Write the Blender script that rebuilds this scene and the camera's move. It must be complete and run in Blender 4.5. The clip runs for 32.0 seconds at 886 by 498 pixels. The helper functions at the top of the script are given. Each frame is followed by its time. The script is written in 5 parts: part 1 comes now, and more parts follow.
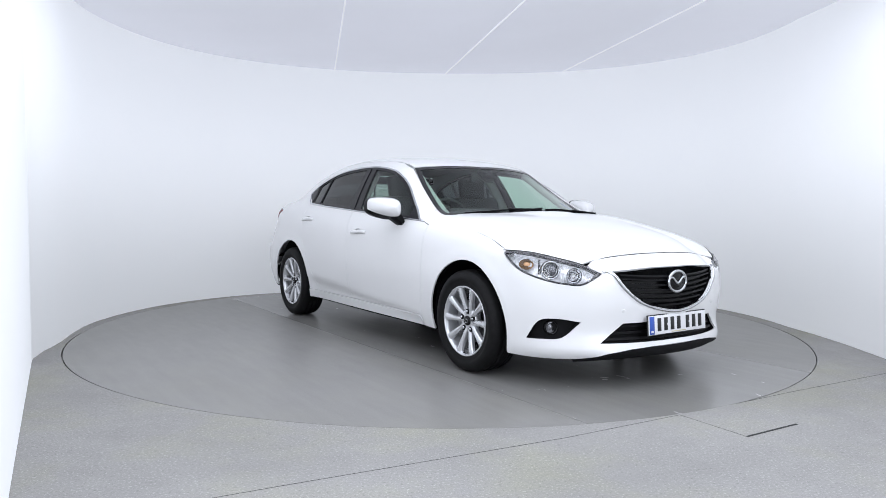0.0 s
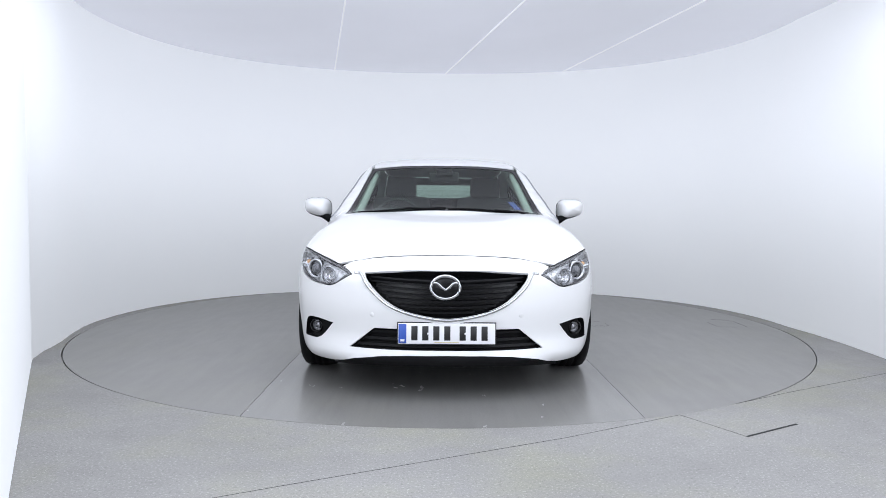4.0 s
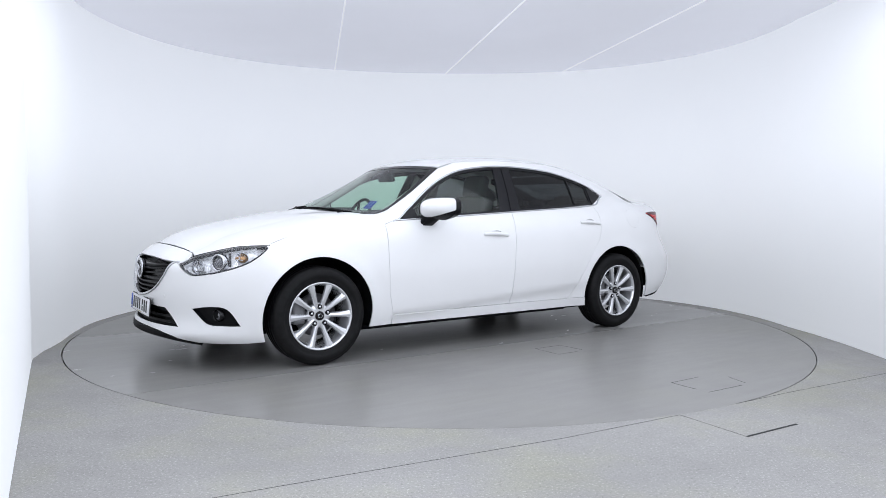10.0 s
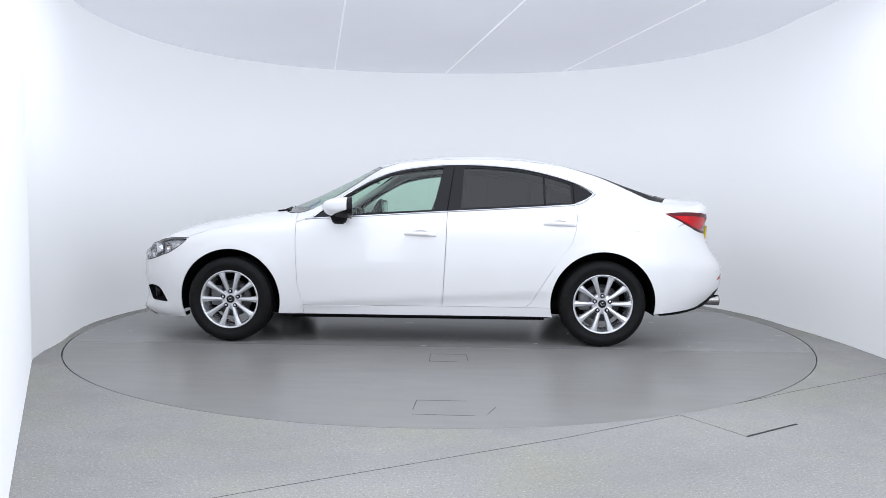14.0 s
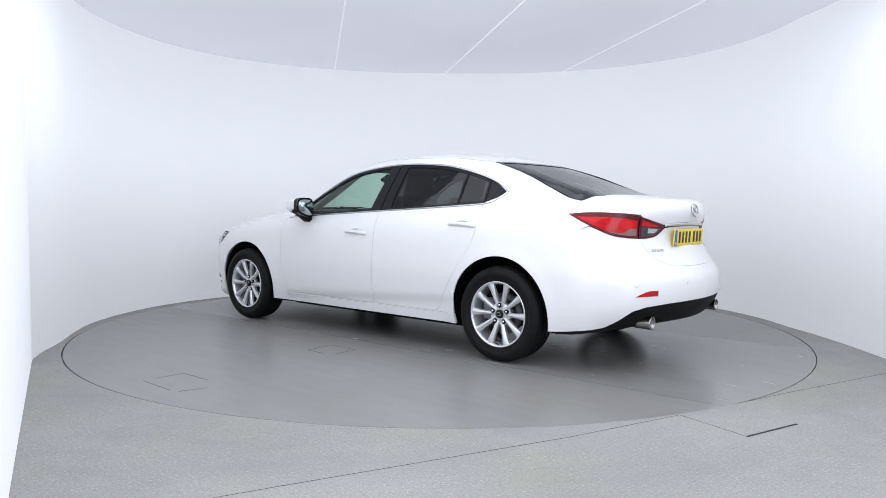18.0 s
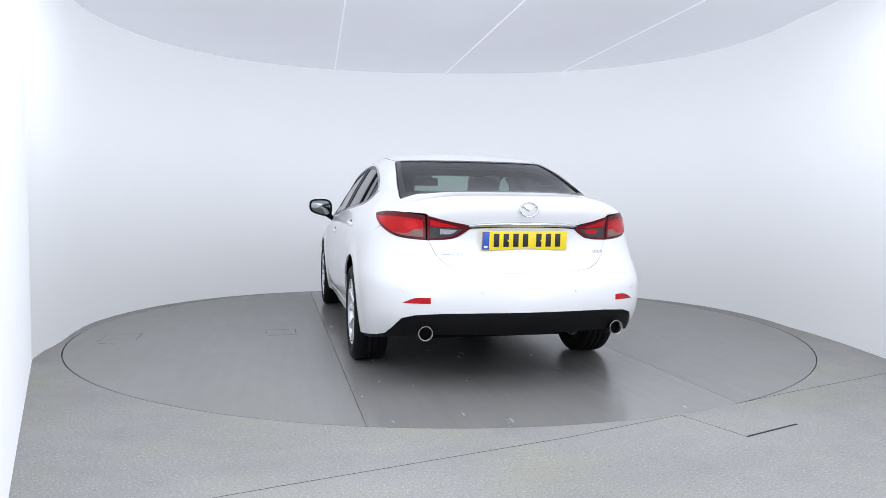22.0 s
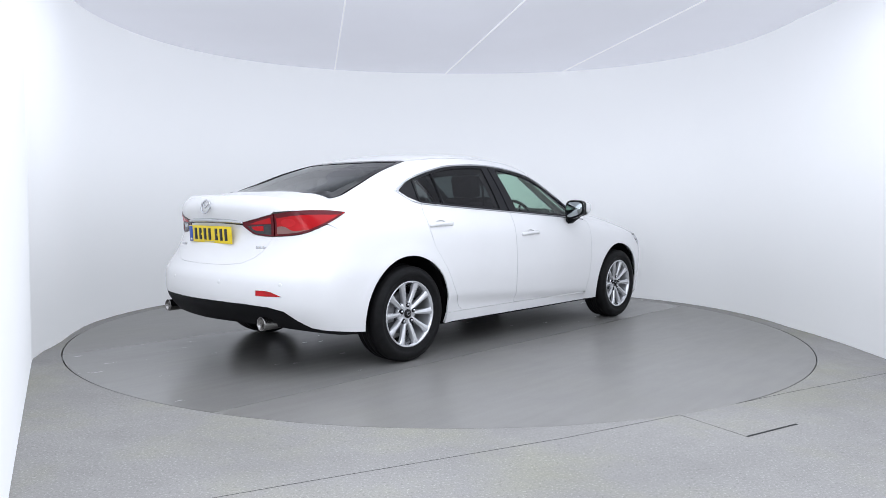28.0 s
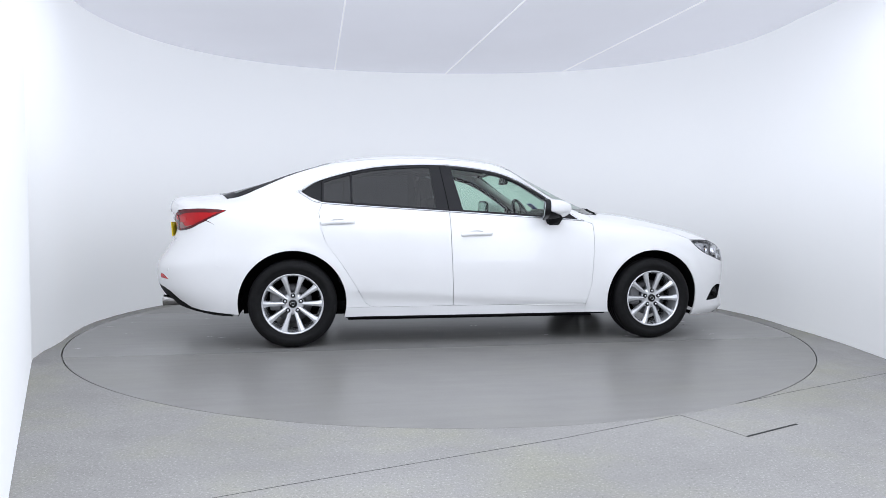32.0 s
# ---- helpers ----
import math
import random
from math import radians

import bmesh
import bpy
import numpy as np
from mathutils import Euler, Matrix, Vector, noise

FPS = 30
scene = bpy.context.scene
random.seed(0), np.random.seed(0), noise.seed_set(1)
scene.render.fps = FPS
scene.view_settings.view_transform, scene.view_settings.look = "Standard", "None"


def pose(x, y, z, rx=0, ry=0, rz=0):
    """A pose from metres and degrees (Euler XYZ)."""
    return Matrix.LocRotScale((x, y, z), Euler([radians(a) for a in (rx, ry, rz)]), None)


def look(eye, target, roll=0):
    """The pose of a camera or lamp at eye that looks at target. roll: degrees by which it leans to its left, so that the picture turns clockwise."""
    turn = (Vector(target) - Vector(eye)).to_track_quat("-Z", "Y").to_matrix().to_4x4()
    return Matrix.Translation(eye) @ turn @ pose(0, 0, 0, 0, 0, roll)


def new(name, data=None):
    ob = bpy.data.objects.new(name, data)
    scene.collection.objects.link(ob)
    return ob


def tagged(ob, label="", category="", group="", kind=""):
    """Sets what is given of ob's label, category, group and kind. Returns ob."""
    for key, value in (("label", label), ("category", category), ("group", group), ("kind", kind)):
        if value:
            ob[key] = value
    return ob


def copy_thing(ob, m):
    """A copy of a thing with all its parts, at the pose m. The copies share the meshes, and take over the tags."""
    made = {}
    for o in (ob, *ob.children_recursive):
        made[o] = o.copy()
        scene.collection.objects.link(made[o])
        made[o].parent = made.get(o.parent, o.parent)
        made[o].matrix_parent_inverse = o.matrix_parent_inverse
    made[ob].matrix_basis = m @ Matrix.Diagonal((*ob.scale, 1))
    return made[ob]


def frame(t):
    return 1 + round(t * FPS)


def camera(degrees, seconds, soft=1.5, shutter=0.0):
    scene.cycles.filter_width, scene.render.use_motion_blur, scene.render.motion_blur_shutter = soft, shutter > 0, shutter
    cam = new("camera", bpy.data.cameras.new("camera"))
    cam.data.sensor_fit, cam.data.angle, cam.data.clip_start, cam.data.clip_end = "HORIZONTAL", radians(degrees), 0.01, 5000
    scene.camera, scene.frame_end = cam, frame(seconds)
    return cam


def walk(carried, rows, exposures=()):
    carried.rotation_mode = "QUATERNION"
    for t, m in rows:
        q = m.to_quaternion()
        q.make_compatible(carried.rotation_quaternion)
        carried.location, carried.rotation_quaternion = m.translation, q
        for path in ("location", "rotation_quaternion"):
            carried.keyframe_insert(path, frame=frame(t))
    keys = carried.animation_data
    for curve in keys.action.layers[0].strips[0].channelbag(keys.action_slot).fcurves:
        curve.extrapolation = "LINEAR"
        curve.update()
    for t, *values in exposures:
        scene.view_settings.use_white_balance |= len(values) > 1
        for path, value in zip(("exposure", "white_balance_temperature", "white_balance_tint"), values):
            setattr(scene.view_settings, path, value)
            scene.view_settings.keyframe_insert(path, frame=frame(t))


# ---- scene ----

# ---- camera ----
cam = camera(64.1016, 32.0, soft=0.8)
EYE = Vector((0.0, -6.2575, 1.0420))
CAM_POSE = Matrix.Translation(EYE) @ pose(0, 0, 0, 0, 0, -0.173) @ pose(0, 0, 0, 90 - 3.3389) @ pose(0, 0, 0, 0, 0, 0.464)
walk(cam, [(0, CAM_POSE), (32, CAM_POSE)])

# ---- light ----
world = bpy.data.worlds.new("world")
scene.world = world
world.use_nodes = True
world.node_tree.nodes["Background"].inputs[0].default_value = (0.9, 0.95, 1.0, 1)
world.node_tree.nodes["Background"].inputs[1].default_value = 0.3
scene.view_settings.exposure = 0.11


def area(name, eye, target, sx, sy, watts, color=(1, 1, 1)):
    d = bpy.data.lights.new(name, "AREA")
    d.shape, d.size, d.size_y, d.energy, d.color = "RECTANGLE", sx, sy, watts, color
    ob = new(name, d)
    ob.matrix_world = look(eye, target)
    return ob


COOL = (0.850, 0.902, 1.0)
# unseen fill lamps, added behind and beside the camera and overhead
area("added_fill_light", (0.3, -7.4, 1.45), (0.3, 0.0, 1.00), 5.0, 2.4, 16, COOL)
area("added_top_light", (0.15, -3.6, 2.68), (0.15, -3.6, 0.0), 5.4, 5.6, 128, COOL)
area("added_fill_light", (3.02, -5.0, 1.40), (-2.6, -0.9, 0.6), 2.8, 2.2, 58, COOL)
area("added_fill_light", (-1.60, -5.30, 1.35), (2.6, -0.9, 0.6), 1.6, 2.2, 40, COOL)


# ---- materials ----
def nodes_of(name):
    m = bpy.data.materials.new(name)
    m.use_nodes = True
    nt = m.node_tree
    return m, nt, nt.nodes, nt.links, nt.nodes["Principled BSDF"]


def mat(name, color, rough=0.5, metal=0.0, coat=0.0, vary=0.0, scale=20.0, bump=0.0, bump_scale=200.0, spec=0.5):
    """A surface with a little variation of colour and roughness at two scales and an optional fine relief."""
    m, nt, n, l, b = nodes_of(name)
    b.inputs["Base Color"].default_value = (*color, 1)
    b.inputs["Roughness"].default_value = rough
    b.inputs["Metallic"].default_value = metal
    b.inputs["Coat Weight"].default_value = coat
    b.inputs["Coat Roughness"].default_value = 0.04
    b.inputs["Specular IOR Level"].default_value = spec
    tc = n.new("ShaderNodeTexCoord")
    if vary:
        t = n.new("ShaderNodeTexNoise")
        t.inputs["Scale"].default_value, t.inputs["Detail"].default_value = scale, 6
        l.new(tc.outputs["Object"], t.inputs["Vector"])
        r = n.new("ShaderNodeMapRange")
        r.inputs[1].default_value, r.inputs[2].default_value = 0.3, 0.7
        r.inputs[3].default_value, r.inputs[4].default_value = 1 - vary, 1 + vary
        l.new(t.outputs["Fac"], r.inputs[0])
        mix = n.new("ShaderNodeMix")
        mix.data_type, mix.blend_type = "RGBA", "MULTIPLY"
        mix.inputs[0].default_value = 1
        mix.inputs[6].default_value = (*color, 1)
        l.new(r.outputs[0], mix.inputs[7])
        l.new(mix.outputs[2], b.inputs["Base Color"])
    if bump:
        t2 = n.new("ShaderNodeTexNoise")
        t2.inputs["Scale"].default_value, t2.inputs["Detail"].default_value = bump_scale, 4
        l.new(tc.outputs["Object"], t2.inputs["Vector"])
        bp = n.new("ShaderNodeBump")
        bp.inputs["Strength"].default_value, bp.inputs["Distance"].default_value = bump, 0.002
        l.new(t2.outputs["Fac"], bp.inputs["Height"])
        l.new(bp.outputs[0], b.inputs["Normal"])
    return m


def glass_mat(name, tint, rough=0.0):
    """Thin sheet of tinted glass: it lets light through straight and mirrors by Fresnel."""
    m, nt, n, l, b = nodes_of(name)
    n.remove(b)
    tr = n.new("ShaderNodeBsdfTransparent")
    tr.inputs[0].default_value = (*tint, 1)
    gl = n.new("ShaderNodeBsdfGlossy")
    gl.inputs["Roughness"].default_value = rough
    lw = n.new("ShaderNodeLayerWeight")
    lw.inputs[0].default_value = 0.5
    pw = n.new("ShaderNodeMath")
    pw.operation, pw.inputs[1].default_value = "POWER", 5.0
    ma = n.new("ShaderNodeMath")
    ma.operation, ma.inputs[1].default_value, ma.inputs[2].default_value = "MULTIPLY_ADD", 0.9, 0.05
    l.new(lw.outputs["Facing"], pw.inputs[0])
    l.new(pw.outputs[0], ma.inputs[0])
    mx = n.new("ShaderNodeMixShader")
    l.new(ma.outputs[0], mx.inputs[0])
    l.new(tr.outputs[0], mx.inputs[1])
    l.new(gl.outputs[0], mx.inputs[2])
    l.new(mx.outputs[0], n["Material Output"].inputs[0])
    return m


M_PAINT = mat("white_car_paint", (0.80, 0.80, 0.805), 0.35, coat=0.7, vary=0.012, scale=3)
M_WALL = mat("white_wall_added_glow", (0.62, 0.62, 0.62), 0.75, vary=0.02, scale=1.5, bump=0.08, bump_scale=160)
M_REARWALL = mat("grey_back_wall_paint", (0.20, 0.20, 0.21), 0.75, vary=0.02, scale=1.5)
# an added glow keeps the walls round the turntable evenly bright
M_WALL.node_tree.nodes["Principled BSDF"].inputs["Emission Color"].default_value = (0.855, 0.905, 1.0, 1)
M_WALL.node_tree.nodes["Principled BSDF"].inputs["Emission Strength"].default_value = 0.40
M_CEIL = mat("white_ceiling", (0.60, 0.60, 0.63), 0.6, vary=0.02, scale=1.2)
# the ceiling also gets an added glow of its own
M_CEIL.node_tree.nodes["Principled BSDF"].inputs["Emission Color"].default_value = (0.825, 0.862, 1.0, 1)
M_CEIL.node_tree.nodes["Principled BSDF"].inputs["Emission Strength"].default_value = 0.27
# beads get a stronger added glow, so the joints stand out bright
M_BEAD = mat("glowing_ceiling_bead", (0.86, 0.86, 0.87), 0.5)
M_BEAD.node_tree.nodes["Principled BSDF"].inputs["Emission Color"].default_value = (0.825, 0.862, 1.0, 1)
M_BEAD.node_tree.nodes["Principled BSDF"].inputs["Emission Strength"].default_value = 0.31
M_BLACK = mat("black_plastic", (0.007, 0.007, 0.008), 0.6, spec=0.12, vary=0.15, scale=40, bump=0.15, bump_scale=900)
M_GLOSSBLACK = mat("gloss_black", (0.006, 0.006, 0.007), 0.25, spec=0.25)
M_RUBBER = mat("tyre_rubber", (0.008, 0.008, 0.0085), 0.6, spec=0.14, vary=0.2, scale=30, bump=0.2, bump_scale=500)
M_SILVER = mat("silver_wheel_paint", (0.68, 0.69, 0.71), 0.27, metal=0.7, coat=0.4, vary=0.03, scale=30)
M_CHROME = mat("chrome", (0.58, 0.59, 0.61), 0.08, metal=1.0)
M_DARK = mat("dark_lining", (0.007, 0.007, 0.008), 0.9, spec=0.08, vary=0.2, scale=20)
M_CLEAR = glass_mat("clear_glass", (0.68, 0.84, 0.75))
M_PRIVACY = glass_mat("privacy_glass", (0.075, 0.08, 0.088))
M_BACKLIGHT = glass_mat("rear_window_glass", (0.38, 0.45, 0.42))


def ground_mat(name, base, rough, spec, speck, stain, streak=0.0, vary_rough=0.2, tint=None, grit=0.0):
    """Painted concrete: fine specks, cloudy stains and long faint wipe marks."""
    m, nt, n, l, b = nodes_of(name)
    tc = n.new("ShaderNodeTexCoord")

    def noise_node(scale, detail, rough_=0.6, stretch=None):
        t = n.new("ShaderNodeTexNoise")
        t.inputs["Scale"].default_value, t.inputs["Detail"].default_value, t.inputs["Roughness"].default_value = scale, detail, rough_
        src = tc.outputs["Object"]
        if stretch:
            mp = n.new("ShaderNodeMapping")
            mp.inputs["Scale"].default_value, mp.inputs["Rotation"].default_value = stretch, (0, 0, 0.5)
            l.new(src, mp.inputs[0])
            src = mp.outputs[0]
        l.new(src, t.inputs["Vector"])
        return t.outputs["Fac"]

    def ranged(fac, lo, hi, a, b_):
        r = n.new("ShaderNodeMapRange")
        for i, v in enumerate((lo, hi, a, b_)):
            r.inputs[i + 1].default_value = v
        l.new(fac, r.inputs[0])
        return r.outputs[0]

    def times(a, b_):
        k = n.new("ShaderNodeMath")
        k.operation = "MULTIPLY"
        l.new(a, k.inputs[0]), l.new(b_, k.inputs[1])
        return k.outputs[0]

    v = ranged(noise_node(90, 5, 0.8), 0.35, 0.65, 1 - speck, 1 + speck)
    v = times(v, ranged(noise_node(2.2, 6), 0.3, 0.7, 1 - stain, 1 + stain))
    if grit:
        v = times(v, ranged(noise_node(100, 3, 0.6), 0.56, 0.70, 1.0, 1 + grit))
        v = times(v, ranged(noise_node(75, 3, 0.6), 0.30, 0.44, 1 - grit * 0.5, 1.0))
        v = times(v, ranged(noise_node(0.9, 5, 0.7), 0.35, 0.65, 0.95, 1.05))
    if streak:
        v = times(v, ranged(noise_node(1.0, 4, 0.6, (1.2, 14, 1)), 0.3, 0.7, 1 - streak, 1 + streak))
    mix = n.new("ShaderNodeMix")
    mix.data_type, mix.blend_type = "RGBA", "MULTIPLY"
    mix.inputs[0].default_value, mix.inputs[6].default_value = 1, (*base, 1)
    if tint:
        blot = n.new("ShaderNodeMix")
        blot.data_type = "RGBA"
        blot.inputs[6].default_value, blot.inputs[7].default_value = (*base, 1), (*tint, 1)
        l.new(ranged(noise_node(1.1, 5, 0.65), 0.48, 0.66, 0, 1), blot.inputs[0])
        l.new(blot.outputs[2], mix.inputs[6])
    l.new(v, mix.inputs[7])
    l.new(mix.outputs[2], b.inputs["Base Color"])
    wear = noise_node(4.0, 5, 0.6, (1.0, 2.5, 1)) if streak else noise_node(3.5, 5)
    l.new(ranged(wear, 0.3, 0.7, rough * (1 - vary_rough), rough * (1 + vary_rough)), b.inputs["Roughness"])
    b.inputs["Specular IOR Level"].default_value = spec
    bp = n.new("ShaderNodeBump")
    bp.inputs["Strength"].default_value, bp.inputs["Distance"].default_value = 0.05, 0.002
    l.new(noise_node(220, 3), bp.inputs["Height"])
    l.new(bp.outputs[0], b.inputs["Normal"])
    return m


M_FLOOR = ground_mat("grey_floor", (0.283, 0.277, 0.268), 0.6, 0.15, 0.10, 0.07, tint=(0.272, 0.268, 0.230), grit=0.55)
M_TABLE = ground_mat("turntable_grey", (0.222, 0.218, 0.209), 0.25, 0.45, 0.05, 0.05, 0.05, 0.10, tint=(0.212, 0.208, 0.194))


# ---- mesh tools ----
def mesh_ob(name, bm, material, smooth=True):
    me = bpy.data.meshes.new(name)
    bm.normal_update()
    bm.to_mesh(me)
    bm.free()
    for p in me.polygons:
        p.use_smooth = smooth
    me.materials.append(material)
    return new(name, me)


def part(name, bm, material, parent, label="", smooth=True):
    ob = mesh_ob(name, bm, material, smooth)
    ob.parent = parent
    if label:
        tagged(ob, label)
    return ob


def empty(name, **tags):
    return tagged(new(name), **tags)


def pchip(xs, ys):
    """Monotone cubic through the knots, flat beyond the ends."""
    xs, ys = np.array(xs, float), np.array(ys, float)
    o = np.argsort(xs)
    xs, ys = xs[o], ys[o]
    h = np.diff(xs)
    d = np.diff(ys) / h
    m = np.zeros(len(xs))
    for i in range(1, len(xs) - 1):
        if d[i - 1] * d[i] > 0:
            w1, w2 = 2 * h[i] + h[i - 1], h[i] + 2 * h[i - 1]
            m[i] = (w1 + w2) / (w1 / d[i - 1] + w2 / d[i])
    m[0], m[-1] = d[0], d[-1]

    def f(x):
        x = np.clip(np.asarray(x, float), xs[0], xs[-1])
        i = np.clip(np.searchsorted(xs, x) - 1, 0, len(h) - 1)
        t = (x - xs[i]) / h[i]
        return (ys[i] * (1 + 2 * t) * (1 - t) ** 2 + h[i] * m[i] * t * (1 - t) ** 2
                + ys[i + 1] * t * t * (3 - 2 * t) + h[i] * m[i + 1] * t * t * (t - 1))
    return f


def table(*pairs):
    return pchip([p[0] for p in pairs], [p[1] for p in pairs])


# ---- the turntable's heading: that of the car's nose in degrees at each time ----
OFF = (0.1527, 0.0188, 0.013)
EARLY = [(0, -56.05), (0.5, -58.23), (1.0, -61.75), (1.5, -66.25), (2.0, -71.07)]


def heading(t):
    return -71.072 - 9.2861 * (t - 2.0)


TURN = EARLY + [(t, heading(t)) for t in range(3, 33)]


# ---- room ----
CEILING = 2.715


def wall_outline():
    pts = []
    n = 2.3
    for i in range(61):
        a = math.radians(180 * i / 60)
        c, s = math.cos(a), math.sin(a)
        pts.append(((3.09 + 0.02 * c) * math.copysign(abs(c) ** (2 / n), c), (2.69 + 0.04 * c) * s ** (2 / n)))
    right = [(3.10, -7.6), (3.13, -5.0), (3.14, -1.3), (3.16, -0.8), (3.145, -0.34)]
    left = [(-3.045, -0.25), (-2.97, -0.6), (-2.885, -0.89), (-2.845, -1.07), (-2.81, -1.29), (-2.74, -1.54), (-2.685, -1.65)]
    near = [(-1.71, -3.46), (-1.25, -4.31)]
    back = [(-3.06, -5.6), (-3.06, -7.6)]
    return right + pts[:-1] + [(-3.07, 0.0)] + left + near + back


def strip(outline, z0, z1, thick):
    """An upright wall along an open outline, with its thickness outward (to the right of the way round)."""
    bm = bmesh.new()
    n = len(outline)
    nor = []
    for i in range(n):
        a, b = Vector(outline[max(i - 1, 0)]), Vector(outline[min(i + 1, n - 1)])
        d = (b - a).normalized()
        nor.append(Vector((d.y, -d.x)))
    rows = []
    for k, (off, z) in enumerate(((0, z0), (0, z1), (thick, z1), (thick, z0))):
        rows.append([bm.verts.new((p[0] + q.x * off, p[1] + q.y * off, z)) for p, q in zip(outline, nor)])
    for k in range(4):
        a, b = rows[k], rows[(k + 1) % 4]
        for i in range(n - 1):
            bm.faces.new((a[i], a[i + 1], b[i + 1], b[i]))
    for i in (0, n - 1):
        bm.faces.new([r[i] for r in rows])
    bmesh.ops.recalc_face_normals(bm, faces=bm.faces)
    return bm


OUT = wall_outline()
i_corner = OUT.index((-2.685, -1.65))
tagged(mesh_ob("wall_curved", strip(OUT[:i_corner + 1], 0.004, CEILING, 0.12), M_WALL), "smooth white curved studio wall round the turntable, with an added even glow", "wall", kind="structure")
tagged(mesh_ob("wall_splay", strip(OUT[i_corner:i_corner + 3], 0.004, CEILING, 0.10), M_WALL, False), "white straight wall beside the studio opening, with an added glow", "wall", kind="structure")
# unseen wall behind the camera, added; its grey keeps glass reflections dark
tagged(mesh_ob("wall_rear", strip([(-1.25, -4.31), (-3.06, -5.6), (-3.06, -7.6), (3.10, -7.6)], 0.0, CEILING, 0.10), M_REARWALL, False), "plain grey unseen wall added to close the studio", "wall", kind="structure")


def slab(x0, x1, y0, y1, z0, z1):
    bm = bmesh.new()
    bmesh.ops.create_cube(bm, size=1, matrix=Matrix.LocRotScale(((x0 + x1) / 2, (y0 + y1) / 2, (z0 + z1) / 2), None, (x1 - x0, y1 - y0, z1 - z0)))
    return bm


def ceiling_mesh():
    """Flat ceiling with thin raised beads over its joints."""
    bm = slab(-3.4, 3.4, -7.9, 3.0, CEILING, CEILING + 0.1)
    for x0, x1 in ((-0.846, -1.25), (0.59, 0.146), (2.01, 1.54)):
        d = Vector((x1 - x0, 2.15 + 0.1))
        k = d / 2.25
        a, b = Vector((x0, -0.1)) - k * 4.5, Vector((x1, 2.15)) + k * 0.7
        m = Matrix.Translation(((a.x + b.x) / 2, (a.y + b.y) / 2, CEILING - 0.001)) @ Matrix.Rotation(math.atan2(d.y, d.x), 4, "Z")
        before = len(bm.faces)
        bmesh.ops.create_cube(bm, size=1, matrix=m @ Matrix.Diagonal(((b - a).length, 0.011, 0.010, 1)))
        for f in list(bm.faces)[before:]:
            f.material_index = 1
    return bm


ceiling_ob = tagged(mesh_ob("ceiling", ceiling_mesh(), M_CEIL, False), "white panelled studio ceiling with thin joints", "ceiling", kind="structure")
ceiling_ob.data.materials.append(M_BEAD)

R_TABLE = 2.966


GROOVE = table((-180, 0.001), (-171, 0.002), (-166, 0.011), (-150, 0.009), (-128, 0.005), (-105, 0.004), (-85, 0.0025), (-70, 0.0015), (-64, 0.0006), (-58, 0.0006), (-56, 0.006), (-40, 0.006), (-22, 0.008), (-10, 0.014), (2, 0.010), (15, 0.004), (90, 0.004), (180, 0.004))


def rim_points(grow, n=240):
    """Round the turntable: the floor's edge, a groove of uneven width away from the deck."""
    out = []
    for i in range(n):
        d = -180 + 360 * i / n
        r = R_TABLE + (float(GROOVE(d)) if grow is None else grow)
        out.append((r * math.cos(radians(d)), r * math.sin(radians(d))))
    return out


def floor_mesh():
    """The floor round the turntable, with the groove's wall and bottom."""
    bm = bmesh.new()
    loops = [[bm.verts.new((x, y, z)) for x, y in rim_points(grow)] for grow, z in ((6.0, 0.0), (None, 0.0), (None, -0.03), (-0.02, -0.03))]
    for a, b in zip(loops, loops[1:]):
        for i in range(len(a)):
            k = (i + 1) % len(a)
            bm.faces.new((a[i], a[k], b[k], b[i]))
    bmesh.ops.recalc_face_normals(bm, faces=bm.faces)
    return bm


tagged(mesh_ob("floor", floor_mesh(), M_FLOOR, False), "speckled pale grey studio floor", "floor", kind="structure")


def disc(r, z0, z1, n=160):
    bm = bmesh.new()
    bmesh.ops.create_cone(bm, cap_ends=True, segments=n, radius1=r, radius2=r, depth=z1 - z0, matrix=Matrix.Translation((0, 0, (z0 + z1) / 2)))
    return bm


turntable = empty("turntable", label="round grey car turntable flush with the floor", category="turntable")


def board(y0, y1):
    """One board of the deck: the slice of the disc between two straight seams."""
    bm = disc(R_TABLE, -0.028, 0.0)
    for co, no in (((0, y0, 0), (0, -1, 0)), ((0, y1, 0), (0, 1, 0))):
        if abs(co[1]) < R_TABLE:
            r = bmesh.ops.bisect_plane(bm, geom=bm.verts[:] + bm.edges[:] + bm.faces[:], plane_co=co, plane_no=no, clear_outer=True)
            bmesh.ops.holes_fill(bm, edges=[e for e in bm.edges if e.is_boundary], sides=0)
    bmesh.ops.recalc_face_normals(bm, faces=bm.faces)
    return bm


SEAM_Y = 1.01
M_GROOVE = mat("dark_groove", (0.02, 0.02, 0.02), 0.9, vary=0.2, scale=50)
# side boards: rougher and slightly lighter than the middle one
M_TABLE_SIDE = ground_mat("turntable_grey_side", (0.230, 0.225, 0.215), 0.33, 0.32, 0.05, 0.06, 0.05, 0.06, tint=(0.218, 0.213, 0.197))
boards = [part("deck_board", board(y0, y1), M_TABLE_SIDE if abs(y0) != SEAM_Y - 0.0015 else M_TABLE, turntable, smooth=False) for y0, y1 in ((-9, -SEAM_Y - 0.0015), (-SEAM_Y + 0.0015, SEAM_Y - 0.0015), (SEAM_Y + 0.0015, 9))]
part("bearing_plate", disc(R_TABLE - 0.01, -0.06, -0.034, 64), M_GROOVE, turntable, smooth=False)


